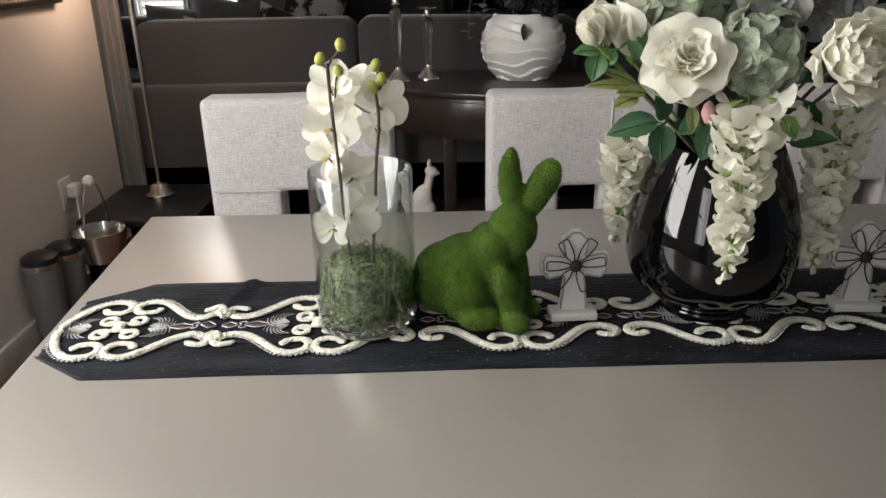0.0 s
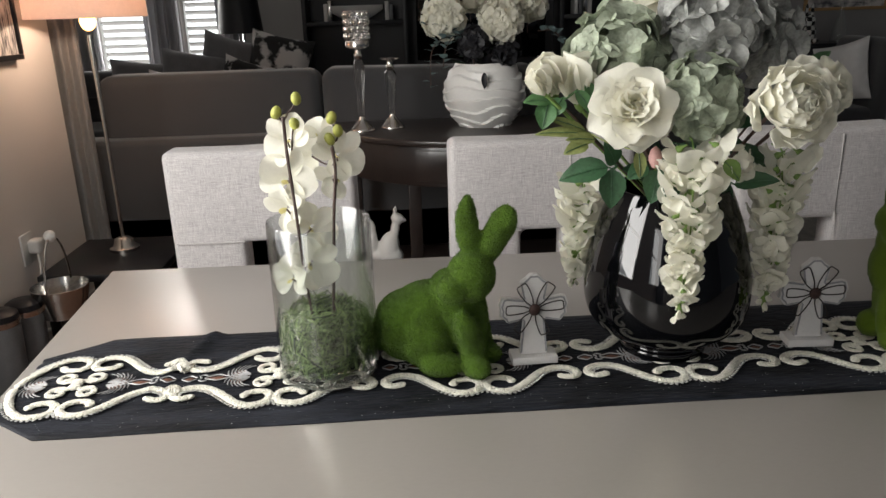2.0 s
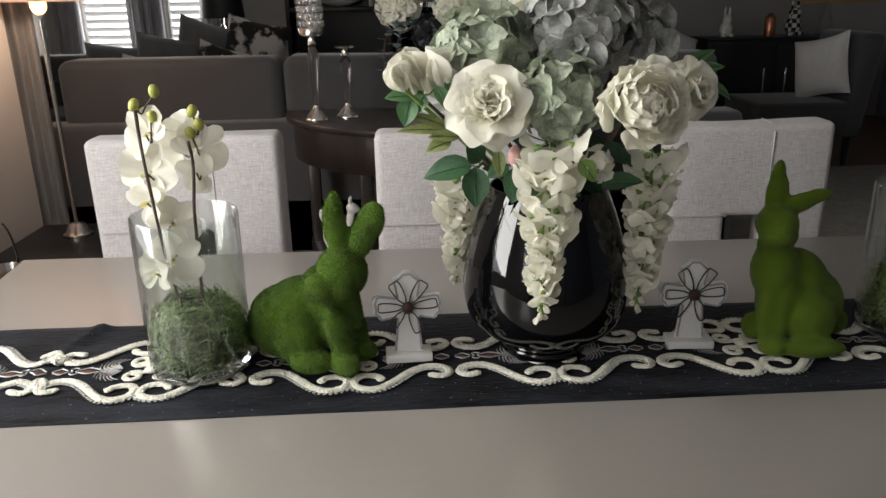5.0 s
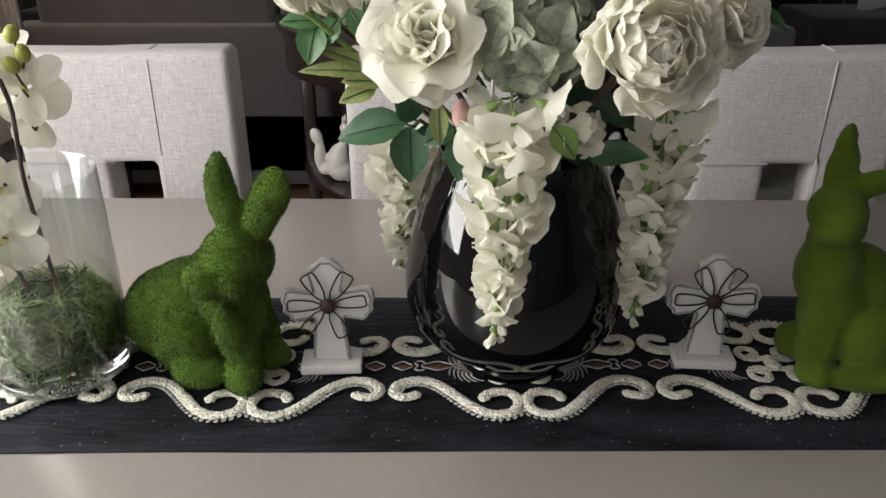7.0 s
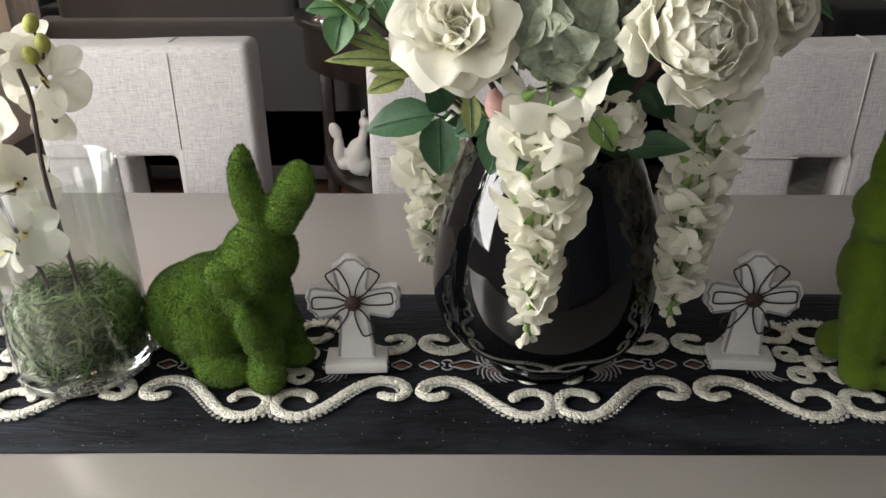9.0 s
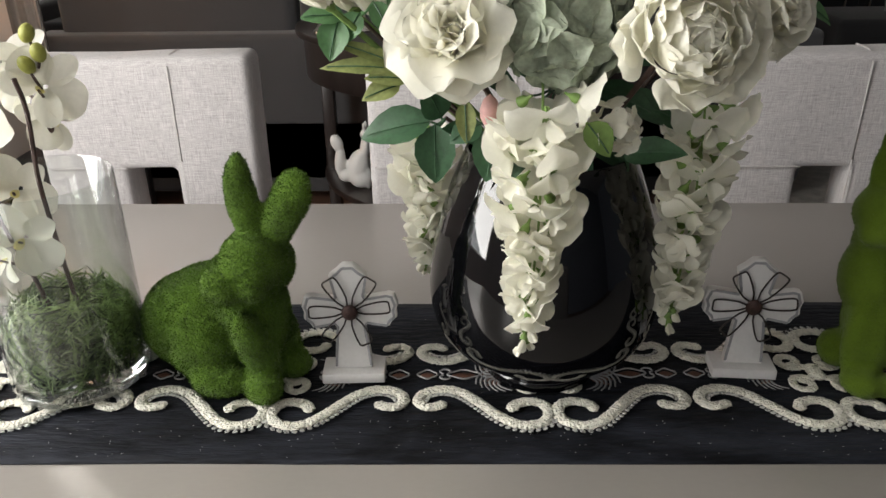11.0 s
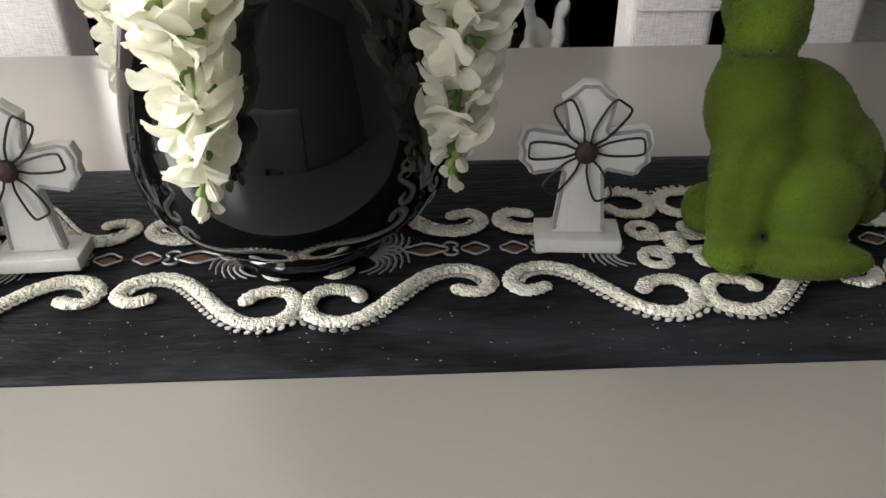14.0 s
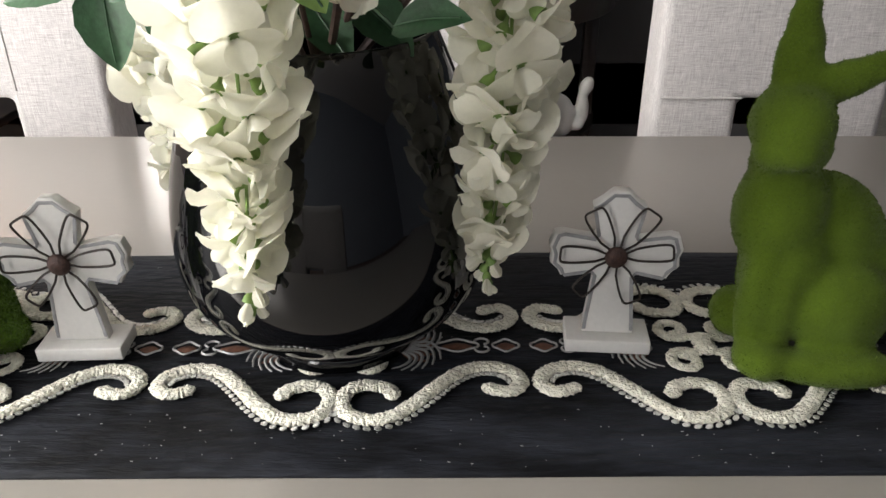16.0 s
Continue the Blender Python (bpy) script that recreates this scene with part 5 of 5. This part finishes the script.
def orchid(at, mirror, which):
    """One stem of white orchids with green-yellow buds at its tip."""
    o = thing("orchid_stem", "dark orchid stem with white silk blossoms and green buds", "orchid", at, 0, "orchids in the glass vases")
    s = -1 if mirror else 1
    if which == 0:
        line = [(-0.018, 0.0, 0.0), (-0.022, 0.004, 0.058), (-0.023, 0.0, 0.103), (-0.022, -0.004, 0.154), (-0.024, -0.010, 0.221), (-0.027, -0.012, 0.277), (-0.028, -0.012, 0.330)]
        buds = [(-0.044, -0.014, 0.331), (-0.015, -0.012, 0.349), (-0.019, -0.018, 0.315)]
        flowers = [((-0.030, -0.022, 0.291), (-0.45, -0.85, 0.2), 0.086), ((-0.034, -0.026, 0.237), (-0.2, -0.95, 0.15), 0.096), ((-0.039, -0.030, 0.196), (-0.5, -0.85, -0.1), 0.078),
                   ((-0.007, -0.032, 0.167), (0.25, -0.95, 0.1), 0.084), ((-0.010, -0.040, 0.116), (0.15, -0.97, -0.1), 0.094), ((-0.040, -0.034, 0.092), (-0.5, -0.85, 0.0), 0.076)]
    else:
        line = [(0.012, 0.004, 0.0), (0.015, 0.004, 0.049), (0.022, 0.004, 0.119), (0.028, 0.003, 0.187), (0.035, 0.0, 0.252), (0.033, -0.004, 0.286)]
        buds = [(0.031, -0.006, 0.320), (0.039, -0.008, 0.302), (0.027, -0.012, 0.291)]
        flowers = [((0.036, -0.018, 0.268), (0.35, -0.9, 0.25), 0.088), ((0.012, 0.006, 0.292), (-0.1, -0.7, 0.5), 0.066), ((0.026, -0.002, 0.232), (0.4, -0.8, -0.1), 0.072), ((-0.004, 0.020, 0.262), (-0.2, -0.8, 0.2), 0.072)]
    fx = lambda p: (p[0] * s, p[1], p[2])
    stem("stalk", [fx((p[0], p[1] - 0.044 * min(1, p[2] * 6), p[2])) for p in line], 0.0024, STEM, o)
    for i, p in enumerate(buds):
        part("bud", ellipsoid((0, 0, 0), (0.0074, 0.0074, 0.0098), nu=8, nv=12), BUD, o, m=pose(*fx(p), 10 * i, 20 * s * (1 - i), 0))
        stem("bud_stalk", [fx(line[-1 if i < 2 else -2]), fx(((p[0] + line[-2][0]) / 2, p[1], p[2] - 0.012)), fx(p)], 0.0014, STEM, o)
    for i, (p, ax, size) in enumerate(flowers):
        orchid_flower(o, fx((p[0], p[1] + 0.014, p[2])), fx(ax), size * 1.0, 7 * i + which)
        near = min(line, key=lambda q: abs(q[2] - p[2]))
        stem("flower_stalk", [fx(near), fx(((p[0] + near[0]) / 2, (p[1] + near[1]) / 2, p[2] - 0.01)), fx(p)], 0.0014, STEM, o)
    return o


def moss_ball(at, seed):
    """Loose curly blades packed into the foot of a glass."""
    rng = np.random.default_rng(seed)
    g = Geo()
    for i in range(2600):
        d = rng.normal(0, 1, 3)
        d /= np.linalg.norm(d)
        a, r = rng.uniform(0, 6.283), 0.0715 * rng.uniform(0.12, 1.0) ** 0.4
        top = 0.060 + 0.046 * max(0.0, 1 - (r / 0.074) ** 2) ** 0.5
        p = np.array((r * math.cos(a), r * math.sin(a), 0.004 + (top - 0.004) * rng.uniform(0, 1) ** 0.75))
        d = np.array((math.cos(a), math.sin(a), 0.5 + d[2])) / 1.3
        w = np.cross(d, rng.normal(0, 1, 3))
        w /= np.linalg.norm(w)
        w = w + d * rng.uniform(-0.1, 0.5)
        c = np.cross(d, w) * rng.uniform(-1, 1)
        ln = rng.uniform(0.018, 0.045)
        pts = [p + w * ln * s + (c * 0.5 - d * 0.5) * ln * s * s * 1.7 for s in np.linspace(-0.5, 0.5, 7)]
        pts = np.array(pts)
        rad = np.hypot(pts[:, 0], pts[:, 1])
        k = np.minimum(1, 0.0725 / np.maximum(rad, 1e-6))
        pts[:, 0] *= k
        pts[:, 1] *= k
        pts[:, 2] = np.clip(pts[:, 2], 0.001, 0.118)
        side = np.cross(w, d) * rng.uniform(0.0007, 0.0014)
        v = np.concatenate([np.stack([q - side * (1 - abs(t)), q + side * (1 - abs(t))]) for q, t in zip(pts, (-.7, -.3, -.1, 0, .1, .3, .7))])
        g.add(v, [(2 * j, 2 * j + 1, 2 * j + 3, 2 * j + 2) for j in range(6)])
    g.add(*ellipsoid((0, 0, 0.042), (0.046, 0.046, 0.034)))
    ob = solid("moss_filling", g, GRASS, "green curly moss grass filling the glass vase", "moss", kind="stuff")
    ob.matrix_world = pose(*at)
    return ob


for k, (gx, gy) in enumerate(glass_at):
    moss_ball((gx, gy, TOP + 0.022), 5 + k)
    orchid((gx, gy, TOP + 0.08), k == 1, 0)
    orchid((gx, gy, TOP + 0.08), k == 1, 1)


# ---- flowers in the wavy pot ----
POT = "flowers in the wavy pot"
for at, size, sd in (((0.225, 3.20, 1.262), 0.075, 51), ((0.450, 3.19, 1.245), 0.080, 53), ((0.57, 3.30, 1.31), 0.070, 55), ((0.34, 3.34, 1.36), 0.075, 57)):
    hydrangea(at, size, PETAL, "round white silk mum in the wavy pot", sd, 74, (0, -0.8, 0.6), 0.052, POT)
hydrangea((0.335, 3.16, 1.165), 0.050, BLACKPETAL, "black silk flower in the wavy pot", 59, 44, (0, -0.9, 0.4), 0.052, POT)
hydrangea((0.46, 3.19, 1.125), 0.045, BLACKPETAL, "black silk flower in the wavy pot", 61, 40, (0.1, -0.9, 0.4), 0.052, POT)
dark = thing("leaf_cluster", "black silk leaves round the wavy pot's bouquet", "leaf cluster", (0.385, 3.26, 1.055), 0, POT)
rng = random.Random(77)
lm = [Geo().add(*leaf_geo(0.12, 0.045, 0.3, 0.6)).mesh("leaf", BLACKPETAL), Geo().add(*leaf_geo(0.10, 0.04, 0.3, 0.4)).mesh("leaf", LEAF)]
for i in range(60):
    a, t = rng.uniform(0, 6.28), radians(rng.uniform(15, 75))
    part("leaf", lm[0 if i % 4 else 1], BLACKPETAL, dark, m=petal_pose(a, t, rng.uniform(0.0, 0.05), rng.uniform(0.0, 0.10)))
part("leaf", lm[0], BLACKPETAL, dark, m=petal_pose(radians(265), radians(165), 0.175, 0.0) @ Matrix.Scale(0.55, 4))
eu = thing("eucalyptus_sprig", "blue-green eucalyptus sprig hanging beside the wavy pot", "leaf sprig", (0.30, 3.18, 1.10), 0, POT)
rl = Geo().add(*petal(0.032, 0.034, 0.2, 0.2, 0, 0.62, 6, 6)).mesh("leaf", EUCA)
for j, line in enumerate(([(0, 0, 0.06), (-0.07, -0.03, 0.09), (-0.13, -0.05, 0.04), (-0.14, -0.05, -0.10)], [(0, 0, 0.06), (-0.06, -0.03, 0.12), (-0.15, -0.03, 0.14)], [(0.02, 0, 0.06), (-0.03, -0.04, 0.10), (-0.075, -0.06, 0.05), (-0.09, -0.06, -0.03)], [(0.3, 0.05, 0.10), (0.36, 0.03, 0.10), (0.40, 0.02, 0.05)])):
    c = smooth_line(line, 6)
    part("stalk", tube(c, 0.002, 5), STEM, eu)
    for i in range(2, len(c), 1):
        part("leaf", rl, EUCA, eu, m=pose(*c[i]) @ petal_pose(i * 2.4, radians(rng.uniform(40, 90)), 0.002))


# ---- white fox figures on the console's shelf ----
def fox(at, mirror):
    s = -1 if mirror else 1
    g = Geo()
    for c, r, rot in (((0, 0, 0.085), (0.045, 0.038, 0.070), (0, 12, 0)), ((0.010, 0, 0.045), (0.052, 0.040, 0.045), (0, 0, 0)), ((0.030, 0, 0.165), (0.020, 0.022, 0.060), (0, 10, 0)), ((0.042, -0.004, 0.212), (0.030, 0.024, 0.024), (0, 20, 0)),
                      ((0.034, 0.012, 0.245), (0.008, 0.006, 0.022), (0, 0, 0)), ((0.030, -0.014, 0.245), (0.008, 0.006, 0.022), (0, 0, 0)), ((0.064, -0.004, 0.206), (0.018, 0.010, 0.010), (0, 20, 0)),
                      ((-0.052, 0, 0.05), (0.030, 0.024, 0.026), (0, 0, 0)), ((-0.070, 0, 0.11), (0.022, 0.022, 0.060), (0, 6, 0)), ((-0.078, 0, 0.18), (0.024, 0.020, 0.036), (0, -20, 0)), ((0.036, -0.012, 0.045), (0.014, 0.014, 0.05), (0, 0, 0))):
        g.add(*ellipsoid((c[0] * s, c[1], c[2]), r, pose(0, 0, 0, rot[0], rot[1] * s, 0)))
    ob = solid("fox_figurine", g, CERAMIC, "white glazed ceramic fox figurine with a raised tail", "fox figurine", "white foxes on the console shelf", smooth=True)
    ob.matrix_world = pose(*at)
    md = ob.modifiers.new("melt", "REMESH")
    md.mode, md.voxel_size, md.use_smooth_shade = "VOXEL", 0.005, True
    sm = ob.modifiers.new("soft", "SMOOTH")
    sm.factor, sm.iterations = 0.6, 6
    return ob


fox((-0.040, 3.20, 0.2405), False)
fox((0.935, 3.16, 0.2405), True)

# ---- far side of the living room ----
solid("rug", box(1.75, 3.55, 0.0, 4.7, 5.6, 0.02, 0.008), RUG, "cream shag rug on the living room floor", "rug", smooth=True)


def slipper_chair(at, turn):
    """An armless dark chair; its front is -x."""
    c = thing("slipper_chair", "dark brown upholstered armless slipper chair", "armchair", at, turn, "slipper chairs in the living room")
    part("seat", box(-0.40, -0.33, 0.24, 0.36, 0.33, 0.50, 0.04, 4), SOFA, c)
    v, f = box(0.24, -0.34, 0.24, 0.40, 0.34, 0.99, 0.05, 4)
    part("backrest", ([(x + 0.16 * max(0, z - 0.45), y, z) for x, y, z in v], f), SOFA, c)
    lg = Geo().add(*lathe([(0, 0), (0.016, 0), (0.028, 0.24), (0, 0.24)], 10)).mesh("leg", BLACKWOOD)
    for x, y in ((-0.34, -0.28), (-0.34, 0.28), (0.32, -0.28), (0.32, 0.28)):
        part("leg", lg, BLACKWOOD, c, m=pose(x, y, 0))


slipper_chair((3.20, 5.90, 0), 0)
slipper_chair((2.25, 6.45, 0), 200)
pillow("throw_pillow", (3.36, 5.82, 0.735), 0.46, 0.46, 0.16, (-8, -14, -62), PILLOW_WHITE, "white satin throw pillow on the slipper chair")
pillow("throw_pillow", (2.36, 6.32, 0.80), 0.46, 0.46, 0.16, (-8, 25, 20), PILLOW_WHITE, "white satin throw pillow on the slipper chair")
cab = thing("sideboard", "black painted sideboard with two doors", "sideboard", (3.55, 7.2, 0))
part("carcass", box(-0.62, -0.2, 0.08, 0.62, 0.2, 0.86, 0.004), BLACKWOOD, cab)
part("top", box(-0.64, -0.22, 0.86, 0.64, 0.22, 0.885, 0.004), BLACKWOOD, cab)
for x in (-0.31, 0.31):
    d = part("door", box(x - 0.29, -0.222, 0.12, x + 0.29, -0.202, 0.83, 0.004), BLACKWOOD, cab)
    part("handle", box(x + (0.20 if x < 0 else -0.22), -0.245, 0.35, x + (0.22 if x < 0 else -0.20), -0.223, 0.62, 0.004), SILVER, d)
for x in (-0.56, 0.56):
    for y in (-0.15, 0.15):
        part("foot", box(x - 0.03, y - 0.03, 0, x + 0.03, y + 0.03, 0.08, 0.003), BLACKWOOD, cab)


def small_rabbit(at, mat, label, k=1.0):
    g = Geo()
    for c, r in (((0, 0, 0.06), (0.05, 0.05, 0.06)), ((0, -0.01, 0.13), (0.035, 0.035, 0.04)), ((-0.018, 0, 0.19), (0.010, 0.008, 0.04)), ((0.018, 0, 0.19), (0.010, 0.008, 0.04)), ((-0.03, -0.04, 0.015), (0.02, 0.03, 0.015)), ((0.03, -0.04, 0.015), (0.02, 0.03, 0.015))):
        g.add(*ellipsoid(np.array(c) * k, np.array(r) * k))
    ob = solid("rabbit_ornament", g, mat, label, "rabbit ornament", smooth=True)
    ob.matrix_world = pose(*at)
    return ob


small_rabbit((3.14, 7.15, 0.8855), CERAMIC, "white ceramic rabbit ornament on the sideboard", 1.15)


def checked_material():
    m = material("black_white_check", (0.6, 0.6, 0.6), 0.9, var=0.1, scale=60)
    n, l = m.node_tree.nodes, m.node_tree.links
    ck, co = n.new("ShaderNodeTexChecker"), n.new("ShaderNodeTexCoord")
    ck.inputs["Scale"].default_value = 26.0
    ck.inputs["Color1"].default_value, ck.inputs["Color2"].default_value = (0.6, 0.6, 0.58, 1), (0.012, 0.012, 0.012, 1)
    l.new(co.outputs["Object"], ck.inputs["Vector"])
    l.new(ck.outputs[0], n["Principled BSDF"].inputs["Base Color"])
    return m


small_rabbit((3.74, 7.12, 0.8855), checked_material(), "black and white checked cloth rabbit ornament", 1.5)
lan = thing("lantern", "small copper mesh lantern on the sideboard", "lantern", (3.52, 7.1, 0.8855))
part("body", lathe([(0, 0), (0.045, 0), (0.05, 0.02), (0.05, 0.16), (0.02, 0.20), (0, 0.205)], 16), COPPER, lan)
bot = thing("bottle", "clear glass decanter on the sideboard", "bottle", (4.03, 7.1, 0.8855))
part("body", lathe([(0, 0), (0.075, 0), (0.08, 0.02), (0.05, 0.16), (0.022, 0.24), (0.022, 0.34), (0.03, 0.36), (0, 0.36)], 24), GLASS, bot)
pic = thing("picture", "wood framed abstract picture above the sideboard", "picture", (4.55, 7.97, 1.15))
part("canvas", box(-0.40, 0.0, 0.03, 0.40, 0.015, 0.75), CANVAS, pic, smooth=False)
oak = material("oak_frame", (0.42, 0.26, 0.12), 0.5, var=0.2, scale=10, stretch=(1, 1, 6))
for q in (box(-0.43, -0.015, 0, 0.43, 0.02, 0.03, 0.003), box(-0.43, -0.015, 0.75, 0.43, 0.02, 0.78, 0.003), box(-0.43, -0.015, 0.03, -0.40, 0.02, 0.75, 0.003), box(0.40, -0.015, 0.03, 0.43, 0.02, 0.75, 0.003)):
    part("frame_bar", q, oak, pic)

unit = thing("shelf_unit", "black built-in shelf unit across the far wall", "shelf unit", (0.80, 7.78, 0))
part("back", box(-1.70, 0.17, 0, 1.70, 0.20, 2.3), BLACKWOOD, unit, smooth=False)
for x in (-1.70, -0.75, 0.75, 1.66):
    part("upright", box(x, -0.20, 0, x + 0.04, 0.168, 2.3, 0.003), BLACKWOOD, unit)
for z in (0.02, 0.62, 1.16, 1.70, 2.25):
    for x0, x1 in ((-1.66, -0.75), (0.79, 1.66)):
        part("shelf", box(x0, -0.195, z, x1, 0.168, z + 0.04, 0.003), BLACKWOOD, unit)
part("cabinet_front", box(-0.71, -0.20, 0.02, 0.75, 0.16, 0.66, 0.004), BLACKWOOD, unit)
part("screen", box(-0.62, 0.10, 0.80, 0.66, 0.165, 1.60, 0.006), GLAZE, unit, "dark glossy screen")
bowl = thing("bowl", "white boat-shaped bowl on the shelf unit", "bowl", (-0.40, 7.70, 1.2005))
nu, nv = 9, 21
v = [((-0.26 + 0.52 * j / (nv - 1)), 0.09 * math.cos(math.pi * i / (nu - 1)) * (1 - (2 * j / (nv - 1) - 1) ** 2) ** 0.5, 0.14 - (0.14 - 0.10 * (2 * j / (nv - 1) - 1) ** 2) * math.sin(math.pi * i / (nu - 1))) for j in range(nv) for i in range(nu)]
part("shell", (v, grid_faces(nv, nu)), CERAMIC, bowl)
for i, (x, h, mat) in enumerate(((-0.70, 0.16, PLASTIC), (-0.66, 0.19, SILVER), (-0.12, 0.17, PLASTIC), (-0.08, 0.14, TILE_GREY))):
    b = solid("book", box(x, 7.66, 1.2005, x + 0.035, 7.84, 1.2005 + h, 0.003), mat, "pale book standing on the dark shelf", "book", "books on the shelf unit", smooth=True)
for x, z, n in ((1.70, 1.2005, 4), (2.02, 1.2005, 3), (1.8, 0.6605, 4)):
    for k in range(n):
        solid("book", box(x + 0.045 * k, 7.66, z, x + 0.045 * k + 0.034, 7.84, z + 0.15 + 0.02 * (k % 3), 0.003), (PLASTIC, TILE_GREY, SILVER)[k % 3], "pale book standing on the dark shelf", "book", "books on the shelf unit", smooth=True)

# dark table lamp by the windows
tl = thing("table_lamp", "black shaded glass table lamp on a small table", "table lamp", (-1.42, 7.3, 0.55))
part("base", lathe([(0, 0), (0.07, 0), (0.075, 0.03), (0.05, 0.10), (0.075, 0.25), (0.06, 0.42), (0.02, 0.52), (0.015, 0.60), (0, 0.60)], 20), CRYSTAL, tl)
part("shade", lathe([(0.20, 0.58), (0.17, 0.90), (0.168, 0.90), (0.198, 0.58)], 32), BLACKWOOD, tl, "black drum shade")
et = thing("end_table", "small black end table", "end table", (-1.42, 7.3, 0))
part("top", lathe([(0, 0.52), (0.26, 0.52), (0.265, 0.535), (0.26, 0.55), (0, 0.55)], 32), BLACKWOOD, et)
part("column", lathe([(0, 0), (0.18, 0), (0.18, 0.02), (0.03, 0.05), (0.03, 0.52), (0, 0.52)], 24), BLACKWOOD, et)
